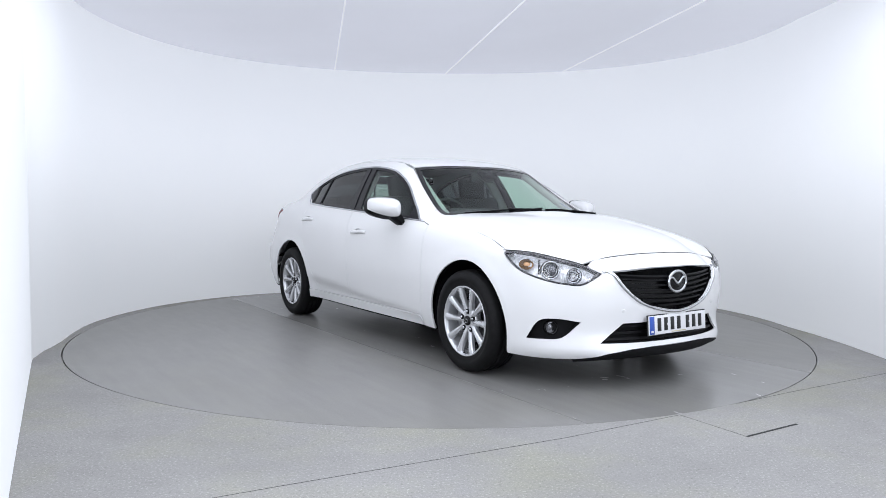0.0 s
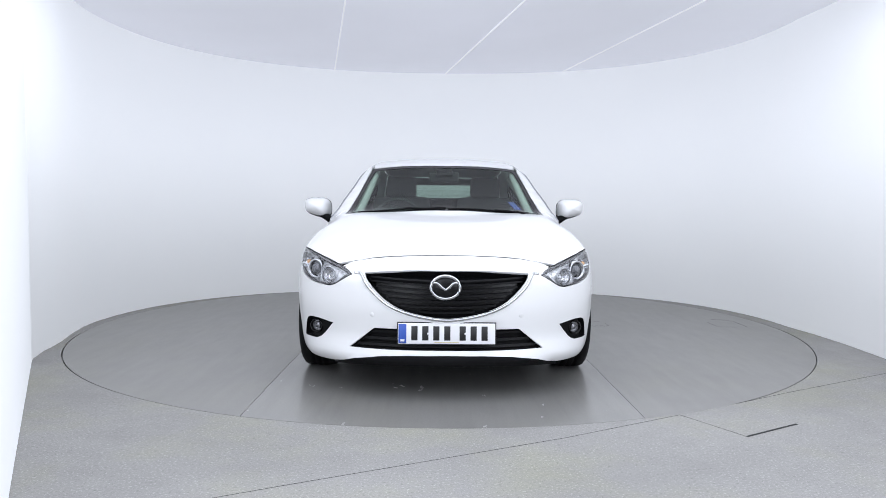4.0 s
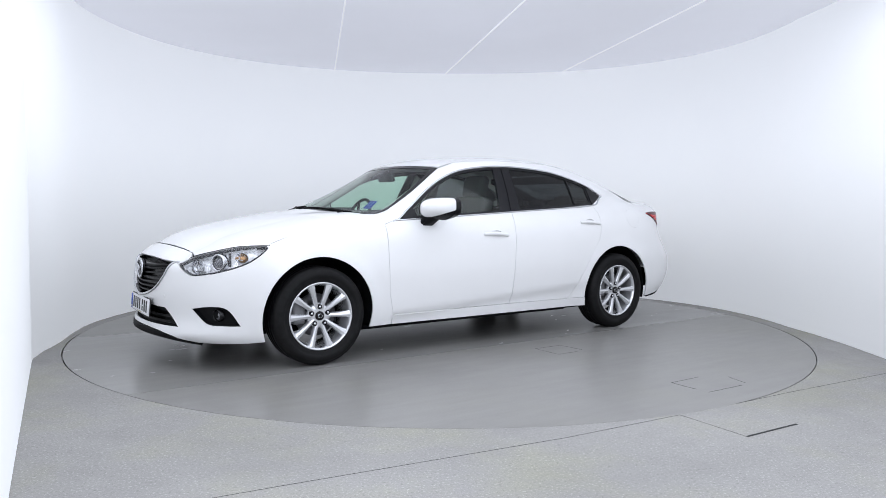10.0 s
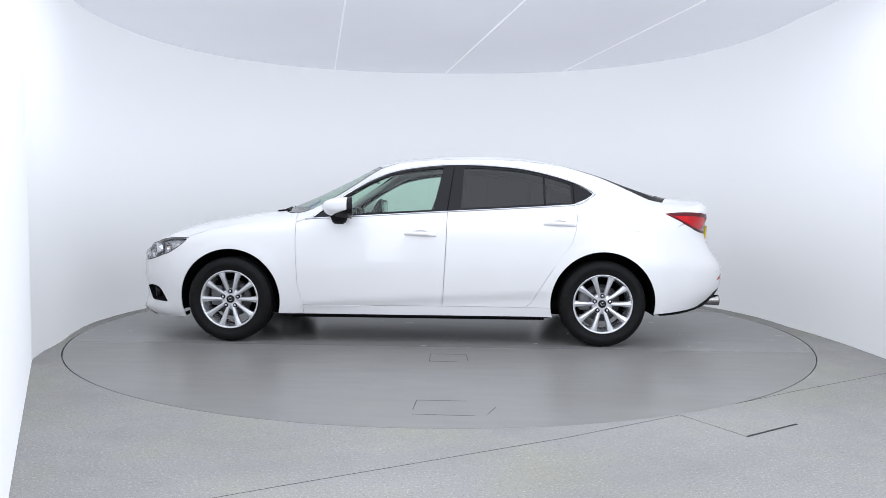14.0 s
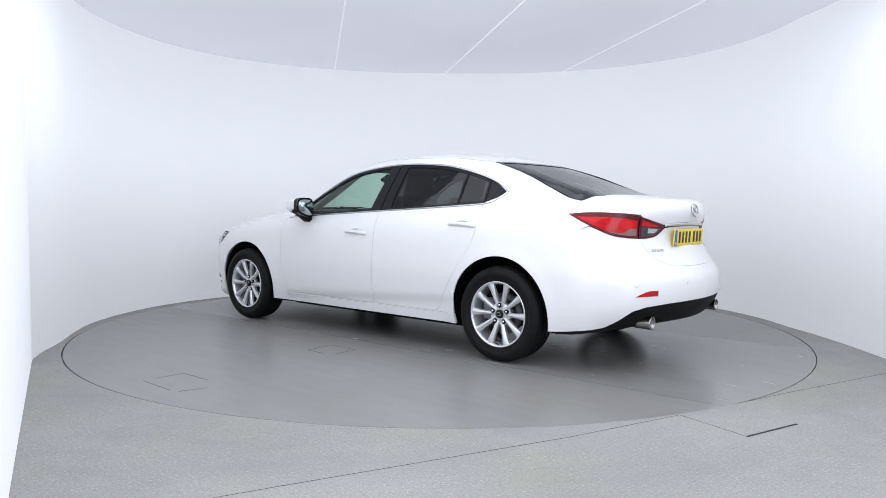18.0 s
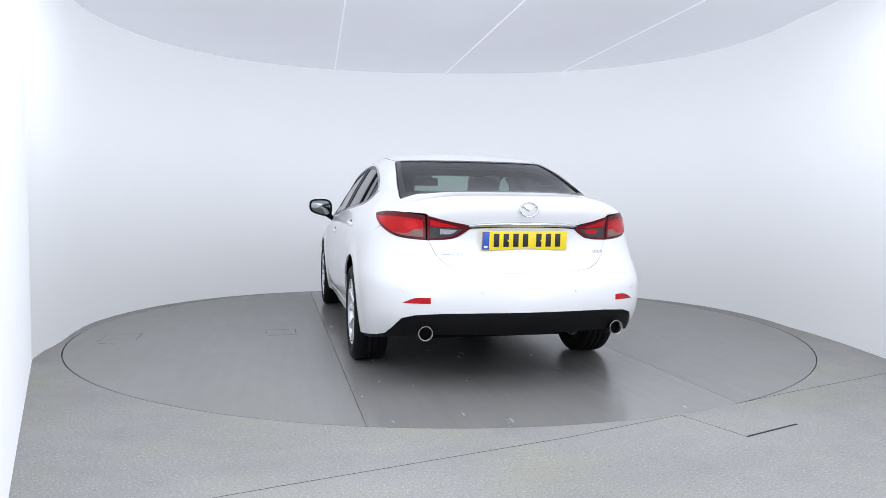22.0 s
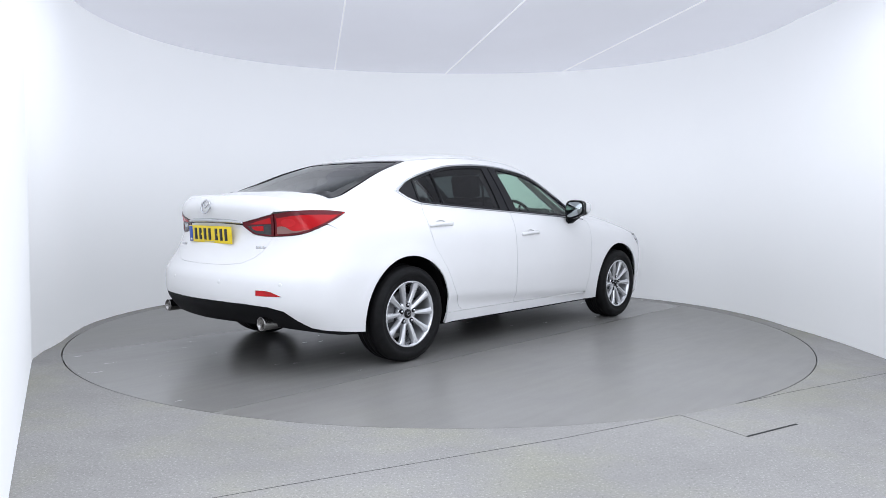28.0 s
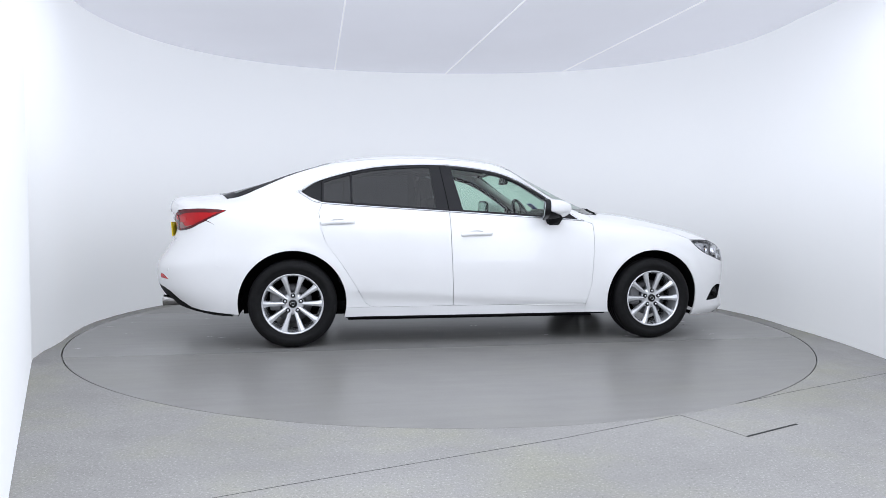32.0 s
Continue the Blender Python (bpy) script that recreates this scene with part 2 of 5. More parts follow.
def line(parent, pts, w, material=M_GROOVE, z=0.0006, name="hatch_edge"):
    """A thin edge strip along straight runs on the floor."""
    for (x0, y0), (x1, y1) in zip(pts, pts[1:]):
        d = Vector((x1 - x0, y1 - y0))
        m = Matrix.Translation(((x0 + x1) / 2, (y0 + y1) / 2, z / 2)) @ Matrix.Rotation(math.atan2(d.y, d.x), 4, "Z")
        bm = bmesh.new()
        bmesh.ops.create_cube(bm, size=1, matrix=m @ Matrix.Diagonal((d.length, w, z, 1)))
        part(name, bm, material, parent, smooth=False)


M_SCORE = mat("worn_line", (0.06, 0.06, 0.058), 0.8, vary=0.35, scale=40)
for run in (((-0.257, 1.48), (-0.241, 1.265), (0.014, 1.264), (0.005, 1.506), (-0.18, 1.506)), ((0.022, 2.66), (0.016, 2.48), (-0.25, 2.48)), ((-0.36, 2.73), (-0.41, 2.58)), ((-0.30, 2.75), (0.022, 2.74))):
    line(boards[2], run, 0.004, M_SCORE)
M_CHIP = mat("bare_chip", (0.45, 0.44, 0.42), 0.6, vary=0.2, scale=60)
for x, y, a, size in ((-1.228, 0.129, 20, 0.05), (-1.081, 0.348, 60, 0.035), (-1.347, 0.18, 5, 0.06), (-0.767, 0.819, 35, 0.05), (2.212, -0.27, 40, 0.035), (2.171, -0.234, 30, 0.05)):
    d = Vector((math.cos(math.radians(a)), math.sin(math.radians(a)))) * size / 2
    line(boards[1], [(x - d.x, y - d.y), (x + d.x, y + d.y)], 0.012, M_CHIP, name="scratch")
M_JOINT = mat("floor_joint", (0.045, 0.043, 0.04), 0.9, vary=0.3, scale=30)
floor_ob = bpy.data.objects["floor"]
line(floor_ob, [(-2.0, -4.40), (-0.585, -3.668), (0.573, -3.092), (1.221, -2.718)], 0.0035, M_JOINT, name="joint")
line(floor_ob, [(1.60, -2.50), (2.021, -2.247), (3.12, -1.62)], 0.0035, M_JOINT, name="joint")
line(floor_ob, [(1.418, -3.055), (1.75, -2.856)], 0.014, name="slot")
line(floor_ob, [(1.221, -2.718), (1.418, -3.055)], 0.003, M_JOINT, name="joint")

# ---- car: shape of the body as one implicit solid, sampled panel by panel ----
X_FRONT = table((0.12, 2.26), (0.16, 2.31), (0.20, 2.38), (0.33, 2.345), (0.50, 2.362), (0.62, 2.358), (0.70, 2.337), (0.80, 2.27), (0.95, 2.1))
X_REAR = table((0.15, -2.30), (0.20, -2.33), (0.27, -2.38), (0.35, -2.455), (0.42, -2.495), (0.50, -2.505), (0.58, -2.497), (0.65, -2.452), (0.75, -2.388), (0.85, -2.352), (0.92, -2.362), (0.97, -2.385), (1.02, -2.40), (1.07, -2.385), (1.12, -2.36), (1.3, -2.3))
HALF_WIDTH = table((-2.2, 0.905), (-1.2, 0.912), (0, 0.912), (1.2, 0.905))
LEAN_DOOR = table((0.15, -0.06), (0.21, -0.045), (0.28, -0.03), (0.45, -0.01), (0.60, 0), (0.75, -0.004), (0.85, -0.015), (0.92, -0.035), (0.97, -0.06), (1.0, -0.08), (1.05, -0.12), (1.12, -0.18), (1.2, -0.24), (1.4, -0.5))
LEAN_FRONT = table((0.15, -0.06), (0.21, -0.04), (0.28, -0.025), (0.45, -0.005), (0.60, 0), (0.70, -0.008), (0.78, -0.02), (0.84, -0.04), (0.88, -0.07), (0.91, -0.11), (0.95, -0.17), (1.1, -0.5))
LEAN_REAR = table((0.15, -0.055), (0.21, -0.035), (0.28, -0.02), (0.45, -0.004), (0.60, 0), (0.75, -0.02), (0.85, -0.04), (0.95, -0.075), (1.0, -0.10), (1.05, -0.14), (1.1, -0.20), (1.3, -0.5))
TOP_LOW = table((2.36, 0.66), (2.30, 0.69), (2.263, 0.726), (2.16, 0.775), (2.08, 0.82), (1.86, 0.886), (1.64, 0.929), (1.417, 0.962), (1.19, 0.990), (0.92, 1.008), (0.5, 1.03), (-1.0, 1.09), (-1.6, 1.13), (-1.9, 1.137), (-2.13, 1.112), (-2.30, 1.10), (-2.38, 1.085), (-2.5, 1.05))
TOP_CABIN = table((1.8, 0.0), (1.5, 0.55), (1.3, 0.83), (1.15, 0.92), (1.0, 0.985), (0.906, 1.025), (0.73, 1.110), (0.509, 1.228), (0.287, 1.350), (0.235, 1.370), (0.098, 1.400), (-0.105, 1.422), (-0.413, 1.438), (-0.649, 1.432), (-0.888, 1.411), (-1.13, 1.370), (-1.376, 1.303), (-1.625, 1.217), (-1.9, 1.129), (-1.98, 1.09), (-2.08, 0.95), (-2.2, 0.6), (-2.35, 0.0))
TAPER = table((1.1, 0.06), (0.9, 0.035), (0.5, 0.01), (0, 0), (-0.8, 0.005), (-1.36, 0.05), (-1.7, 0.12), (-2.0, 0.2), (-2.4, 0.3))


def smooth_step(x, a, b):
    t = np.clip((x - a) / (b - a), 0, 1)
    return t * t * (3 - 2 * t)


def fillet(a, b, r):
    """Intersection of two solids with a rounded edge."""
    return np.where((a > -r) & (b > -r), np.hypot(np.maximum(a + r, 0), np.maximum(b + r, 0)) - r, np.maximum(a, b))


def side_width(x, z):
    front, rear = smooth_step(x, 0.6, 1.4), smooth_step(-x, 1.0, 1.9)
    lean = LEAN_DOOR(z) * (1 - front) * (1 - rear) + LEAN_FRONT(z) * front + LEAN_REAR(z) * rear
    w = HALF_WIDTH(x) + lean
    uf = np.clip((x - 1.2) / (X_FRONT(z) - 1.2), 0, 2)
    ur = np.clip((-1.2 - x) / (-1.2 - X_REAR(z)), 0, 2)
    for cx in (1.43, -1.415):
        d = np.hypot(x - cx, z - 0.32)
        w = w + 0.010 * np.exp(-((d - 0.40) / 0.05) ** 2) * (z > 0.1)
    crease = 0.29 + (0.87 - x) * 0.06
    w = w - 0.020 * np.clip((crease - z) / 0.05, 0, 1) * smooth_step(x, -1.15, -0.85) * (1 - smooth_step(x, 0.84, 0.95))
    return np.maximum(w, 0.05), uf, ur


def side_shell(x, y, z):
    """How far a place lies outside the plan outline: straight flanks, rounded nose and tail."""
    w, uf, ur = side_width(x, z)
    nose = w * (((y / w) ** 1.7 + uf ** 5.2) ** (1 / 1.7) - 1)
    tail = w * (((y / w) ** 1.7 + ur ** 7) ** (1 / 1.7) - 1)
    return np.where(x > 0, nose, tail)


def body(x, y, z):
    y = np.abs(y)
    back = np.minimum(0.11, 1.1 * y ** 3.2)
    nose = smooth_step(x, 1.2, 1.7)
    drop = 0.10 * (y / 0.87) ** 6.5 * smooth_step(x, 0.5, 1.1) + 0.09 * (y / 0.72) ** 4 * smooth_step(-x, 1.45, 2.0)
    top = TOP_LOW(x + back * nose) - drop
    low = fillet(side_shell(x, y, z), z - top, 0.035)
    s = 1 / (1 + np.where(x > -0.4, 0.12, 0.025) * (1 - np.minimum(y / 0.55, 1.2) ** 2))
    xe = -0.4 + (x + 0.4) * s
    roof = TOP_CABIN(xe) + (0.03 - 0.028 * smooth_step(-x, 0.9, 1.6)) * (1 - (y / 0.55) ** 2)
    glass = 0.835 - 0.2 * np.clip((z - 0.98) / 0.38, 0, 2) ** 1.25 - TAPER(x)
    cabin = fillet(y - glass, z - roof, 0.07)
    k = 0.03
    h = np.clip(0.5 + 0.5 * (cabin - low) / k, 0, 1)
    return cabin * (1 - h) + low * h - k * h * (1 - h)


def solve(fn, lo, hi):
    """Outermost place along a line where it leaves the solid: a coarse march from outside, then bisection."""
    lo, hi = np.broadcast_to(lo, hi.shape).astype(float).copy(), hi.astype(float).copy()
    a, b = lo.copy(), hi.copy()
    found = np.zeros(hi.shape, bool)
    steps = 60
    for i in range(steps):
        t = hi + (lo - hi) * (i + 1) / steps
        ins = (fn(t) < 0) & ~found
        a[ins], b[ins] = t[ins], (hi + (lo - hi) * i / steps)[ins]
        found |= ins
    for _ in range(26):
        m = (a + b) / 2
        ins = fn(m) < 0
        a, b = np.where(ins, m, a), np.where(ins, b, m)
    return (a + b) / 2


FRONT_C, REAR_C = 1.2, -1.3


def surface(mode, uv, off=0.0):
    """Points of the body over a plane domain: side (x, z), top (x, y), front or rear (angle, z); off: metres outward."""
    uv = np.asarray(uv, float)
    u, v = uv[:, 0], uv[:, 1]
    if mode == "side":
        y = solve(lambda q: body(u, q, v), 0.0, np.full(len(u), 1.1))
        p = np.stack([u, y, v], 1)
    elif mode == "top":
        z = solve(lambda q: body(u, v, q), 0.3, np.full(len(u), 1.6))
        p = np.stack([u, v, z], 1)
    else:
        c, s = (FRONT_C, 1) if mode == "front" else (REAR_C, -1)
        r = solve(lambda q: body(c + s * q * np.cos(u), q * np.sin(u), v), 0.0, np.full(len(u), 1.6))
        p = np.stack([c + s * r * np.cos(u), r * np.sin(u), v], 1)
    if off:
        p = p + off * normals(p)
    return p


def normals(p):
    e = 1e-3
    g = np.stack([body(p[:, 0] + e, p[:, 1], p[:, 2]) - body(p[:, 0] - e, p[:, 1], p[:, 2]),
                  body(p[:, 0], p[:, 1] + e, p[:, 2]) - body(p[:, 0], p[:, 1] - e, p[:, 2]),
                  body(p[:, 0], p[:, 1], p[:, 2] + e) - body(p[:, 0], p[:, 1], p[:, 2] - e)], 1)
    return g / (np.linalg.norm(g, axis=1)[:, None] + 1e-9)


def to_uv(mode, p):
    """Domain coordinates of places given as (x, y, z)."""
    p = np.asarray(p, float)
    if mode == "side":
        return p[:, [0, 2]]
    if mode == "top":
        return p[:, [0, 1]]
    c, s = (FRONT_C, 1) if mode == "front" else (REAR_C, -1)
    return np.stack([np.arctan2(p[:, 1], s * (p[:, 0] - c)), p[:, 2]], 1)


def rounded(pts, n=6, closed=True):
    """Catmull-Rom curve through the points; a point given twice stays a corner."""
    pts = [np.array(p, float) for p in pts]
    out, m = [], len(pts)
    for i in range(m if closed else m - 1):
        p1, p2 = pts[i], pts[(i + 1) % m]
        if np.allclose(p1, p2):
            continue
        p0 = pts[i - 1] if closed or i else 2 * p1 - p2
        p3 = pts[(i + 2) % m] if closed or i < m - 2 else 2 * p2 - p1
        if np.allclose(p0, p1):
            p0 = 2 * p1 - p2
        if np.allclose(p3, p2):
            p3 = 2 * p2 - p1
        for k in range(n):
            t = k / n
            out.append(0.5 * (2 * p1 + (p2 - p0) * t + (2 * p0 - 5 * p1 + 4 * p2 - p3) * t * t + (3 * p1 - p0 - 3 * p2 + p3) * t ** 3))
    if not closed:
        out.append(pts[-1])
    return np.array(out)


def inside(p, poly):
    x, y = p[:, 0], p[:, 1]
    res = np.zeros(len(p), bool)
    q = np.roll(poly, -1, 0)
    for (x1, y1), (x2, y2) in zip(poly, q):
        c = ((y1 > y) != (y2 > y))
        if c.any():
            res ^= c & (x < (x2 - x1) * (y - y1) / (y2 - y1 + 1e-12) + x1)
    return res


def refine(poly, step):
    out = []
    for a, b in zip(poly, np.roll(poly, -1, 0)):
        n = max(1, int(np.linalg.norm(b - a) / step))
        out += [a + (b - a) * k / n for k in range(n)]
    return np.array(out)


def sheet(mode, outer, holes=(), step=0.03, off=0.0, lip=0.012, mirror=False):
    """A skin over a domain polygon with holes, its free edges turned inward by lip."""
    from mathutils.geometry import delaunay_2d_cdt
    loops = [refine(np.asarray(outer, float), step)] + [refine(np.asarray(h, float), step * 0.7) for h in holes]
    pts, edges = [], []
    for lp in loops:
        k = len(pts)
        pts += list(lp)
        edges += [(k + i, k + (i + 1) % len(lp)) for i in range(len(lp))]
    lo, hi = loops[0].min(0), loops[0].max(0)
    gx, gy = np.meshgrid(np.arange(lo[0] + step / 2, hi[0], step), np.arange(lo[1] + step / 2, hi[1], step))
    g = np.stack([gx.ravel(), gy.ravel()], 1)
    keep = inside(g, loops[0])
    for lp in loops[1:]:
        keep &= ~inside(g, lp)
    g = g[keep]
    if len(g):
        edge_pts = np.array(pts)
        d = np.sqrt(((g[:, None, :] - edge_pts[None]) ** 2).sum(2)).min(1)
        g = g[d > step * 0.45]
    allp = [Vector(p) for p in pts] + [Vector(p) for p in g]
    v2, _, f2, _, _, _ = delaunay_2d_cdt(allp, edges, [], 0, 1e-6)
    v2 = np.array([tuple(v) for v in v2])
    cen = np.array([v2[list(f)].mean(0) for f in f2])
    ok = inside(cen, loops[0])
    a2, b2, c2 = (v2[[f[k] for f in f2]] for k in range(3))
    ok &= np.abs((b2[:, 0] - a2[:, 0]) * (c2[:, 1] - a2[:, 1]) - (c2[:, 0] - a2[:, 0]) * (b2[:, 1] - a2[:, 1])) > 2e-6
    for lp in loops[1:]:
        ok &= ~inside(cen, lp)
    p3 = surface(mode, v2, off)
    nor = normals(p3)
    bm = bmesh.new()
    sgn = np.array([1, -1, 1]) if mirror else np.array([1, 1, 1])
    vs = [bm.verts.new(p * sgn) for p in p3]
    for f, o in zip(f2, ok):
        if o:
            a, b, c = p3[f[0]], p3[f[1]], p3[f[2]]
            flip = np.dot(np.cross(b - a, c - a), nor[f[0]]) < 0
            ids = list(f)[::-1] if flip != mirror else list(f)
            try:
                bm.faces.new([vs[i] for i in ids])
            except ValueError:
                pass
    if lip:
        border = [e for e in bm.edges if e.is_boundary]
        near = {vs[i]: Vector(-nor[i] * sgn) for i in range(len(vs))}
        made = {}
        for e in border:
            for v in e.verts:
                if v not in made:
                    made[v] = bm.verts.new(v.co + near[v] * lip)
        for e in border:
            a, b = e.verts
            f = e.link_faces[0]
            loop = [l for l in f.loops if l.edge == e][0]
            a, b = loop.vert, loop.link_loop_next.vert
            bm.faces.new((b, a, made[a], made[b]))
        for e in border:
            e.smooth = False
    loose = [v for v in bm.verts if not v.link_faces]
    bmesh.ops.delete(bm, geom=loose, context="VERTS")
    return bm


def arc(cx, cz, r, a0, a1, n=24):
    return [(cx + r * math.cos(math.radians(a0 + (a1 - a0) * i / n)), cz + r * math.sin(math.radians(a0 + (a1 - a0) * i / n))) for i in range(n + 1)]


def side_y(x, z):
    return float(surface("side", [(x, z)])[0, 1])


ARCH_F, ARCH_R = (1.43, 0.315, 0.388), (-1.415, 0.315, 0.392)


def car_empty():
    return empty("car", label="white four-door saloon car with silver alloy wheels on the turntable", category="car")


car = car_empty()

# window opening of the side, (x, z)
DLO = rounded([(0.80, 0.945), (0.80, 0.945), (0.30, 0.974), (-0.228, 1.005), (-0.75, 1.034), (-1.20, 1.064), (-1.20, 1.064), (-1.30, 1.105), (-1.355, 1.140), (-1.34, 1.155), (-1.236, 1.216), (-1.049, 1.278), (-0.818, 1.330),
               (-0.59, 1.353), (-0.365, 1.362), (-0.142, 1.354), (0.122, 1.318), (0.296, 1.264), (0.469, 1.174), (0.683, 1.028)], 6)

# ---- car: outer panels ----
def half_poly(uv):
    """Closes a half outline (first and last point on the centre line) by its mirror image."""
    uv = [np.array(q, float) for q in uv]
    return np.array(uv + [q * np.array([-1, 1]) for q in uv[::-1] if q[0] > 1e-6])


def half_top(xy):
    return np.array([np.array(q, float) for q in xy] + [np.array((x, -y)) for x, y in xy[::-1] if y > 1e-6])


def from_side(mode, xz):
    """Domain points of another mode for places given by side coordinates (x, z)."""
    return list(to_uv(mode, surface("side", np.array(xz, float))))


def both(name, mode, outer, material, holes=(), label="", parents=None, **kw):
    made = []
    for k, flip in enumerate((False, True)):
        made.append(part(name, sheet(mode, outer, holes[k] if isinstance(holes, dict) else holes, mirror=flip, **kw), material, parents[k] if parents else car, label))
    return made


def ellipse(cx, cy, rx, ry, n=28):
    return np.array([(cx + rx * math.cos(2 * math.pi * i / n), cy + ry * math.sin(2 * math.pi * i / n)) for i in range(n)])


def top_z(x, y):
    return float(surface("top", [(x, y)])[0, 2])


HOOD_EDGE = [(1.78, 0.782), (1.6, 0.845), (1.43, 0.880), (1.2, 0.912), (1.0, 0.936), (0.93, 0.942)]
LAMP = [(2.195, 0.50, 0.665), (2.195, 0.50, 0.665), (2.132, 0.59, 0.711), (1.96, 0.735, 0.765), (1.86, 0.80, 0.779), (1.755, 0.85, 0.780), (1.755, 0.85, 0.780), (1.80, 0.855, 0.735), (1.89, 0.825, 0.670), (2.02, 0.755, 0.622), (2.10, 0.67, 0.602), (2.15, 0.60, 0.602)]
LAMP_UV = rounded(to_uv("front", LAMP), 6)
TIP = int(np.argmax(LAMP_UV[:, 0]))
CUP_F, CUP_R, FLAP = ellipse(-0.035, 0.835, 0.060, 0.024), ellipse(-1.085, 0.917, 0.060, 0.024), ellipse(-1.665, 0.945, 0.082, 0.082)
FLAP_IN = ellipse(-1.665, 0.945, 0.0808, 0.0808)

ax, az, ar = ARCH_F
fender = ([(0.8685, 0.207), (0.8685, 0.272), (0.8700, 0.2775), (0.9075, 0.432), (0.920, 0.683), (0.9245, 0.912), (0.93, 0.942)] + HOOD_EDGE[::-1][1:]
          + [(1.757, 0.74), (1.74, 0.66), (1.722, 0.575)] + arc(ax, az, ar, 41.5, 196, 30))
both("front_wing", "side", fender, M_PAINT)
front_door = [(0.868, 0.2775), (0.905, 0.432), (0.917, 0.683), (0.921, 0.908), (0.85, 0.934), (0.30, 0.967), (-0.226, 0.997), (-0.2355, 0.99), (-0.2315, 0.8), (-0.2165, 0.5), (-0.2025, 0.2805)]
doors_f = both("front_door", "side", front_door, M_PAINT, holes=[CUP_F])
rear_door = [(-0.2065, 0.2805), (-0.2205, 0.5), (-0.2355, 0.8), (-0.2395, 0.99), (-0.232, 0.998), (-0.75, 1.027), (-1.195, 1.057), (-1.225, 0.99), (-1.205, 0.86), (-1.175, 0.765), (-1.05, 0.596), (-0.941, 0.421), (-0.880, 0.312), (-0.84, 0.285), (-0.787, 0.2780)]
doors_r = both("rear_door", "side", rear_door, M_PAINT, holes=[CUP_R])
ax, az, ar = ARCH_R
sill = [(0.867, 0.207), (0.867, 0.274), (-0.205, 0.2770), (-0.787, 0.2750), (-1.0248, 0.2760)] + arc(ax, az, ar, -6, -16, 4)
both("sill", "side", sill, M_PAINT, off=0.006, lip=0.02)
sill_end = [(-0.790, 0.2772), (-0.8425, 0.2822), (-0.8825, 0.3105), (-0.9435, 0.4195), (-1.0525, 0.5945), (-1.094, 0.545)] + arc(ax, az, ar, 36, -5.4, 10)
both("sill_end", "side", sill_end, M_PAINT)
strip_low = [(1.03, 0.190), (1.03, 0.204), (0.0, 0.204), (-1.02, 0.206), (-1.02, 0.192), (0.0, 0.188)]
both("sill_strip", "side", strip_low, M_BLACK, off=-0.012, label="black strip under the sill")

RAIL_Y = 0.575


def dense(pts, n=5):
    out = []
    for a, b in zip(pts, pts[1:]):
        out += [(a[0] + (b[0] - a[0]) * k / n, a[1] + (b[1] - a[1]) * k / n) for k in range(n)]
    return out + [pts[-1]]


SCREEN_SIDE = [(0.93, 0.735), (0.73, 0.69), (0.509, 0.64), (0.30, 0.59)]
REAR_SIDE = [(-1.13, 0.56), (-1.376, 0.595), (-1.625, 0.630), (-1.80, 0.646), (-1.905, 0.652)]
top_line = [(0.93, 0.946)] + [(x, top_z(x, y)) for x, y in dense(SCREEN_SIDE)[3:]] + [(x, top_z(x, RAIL_Y)) for x in (0.15, 0.0, -0.2, -0.4, -0.6, -0.8, -1.0)] + [(x, top_z(x, y)) for x, y in dense(REAR_SIDE)]
DECK_EDGE = [(-1.95, 0.645), (-2.08, 0.625), (-2.15, 0.608), (-2.20, 0.578), (-2.23, 0.550)]
SEAM = [(-2.05, 0.935)] + dense([(-1.965, 0.89), (-1.957, 0.60), (-1.9025, 0.5835)], 14)
tail_top = [(-2.285, 0.992), (-2.2, 1.004), (-2.0, 1.008), (-1.915, 0.997)]
quarter = (top_line + [(x, top_z(x, y)) for x, y in dense(DECK_EDGE, 3)] + tail_top + SEAM
           + arc(ax, az, ar, 137, 34, 24) + [(-1.0525, 0.5975), (-1.1775, 0.7665), (-1.2075, 0.86), (-1.2275, 0.99), (-1.20, 1.056),
           (-0.75, 1.029), (-0.232, 1.000), (0.30, 0.969), (0.85, 0.936), (0.925, 0.912)])
sides = both("body_side", "side", quarter, M_PAINT, holes={0: [DLO, FLAP], 1: [DLO]}, step=0.025)
part("fuel_flap", sheet("side", FLAP_IN, step=0.025), M_PAINT, sides[0])
both("lining_behind_seams", "side", [(1.0, 0.25), (0.98, 0.92), (0.8, 0.92), (-0.2, 0.96), (-1.15, 1.0), (-1.3, 0.9), (-1.16, 0.66), (-0.9, 0.27)], M_PAINT, off=-0.020, lip=0, step=0.06)

wing_under = [(1.80, 0.62), (1.75, 0.80), (1.6, 0.83), (1.43, 0.85), (1.2, 0.87), (1.0, 0.86), (0.95, 0.80), (1.0, 0.72), (1.2, 0.74), (1.43, 0.72), (1.6, 0.68)]
both("lining_behind_seams", "top", wing_under, M_PAINT, off=-0.008, lip=0, step=0.05)

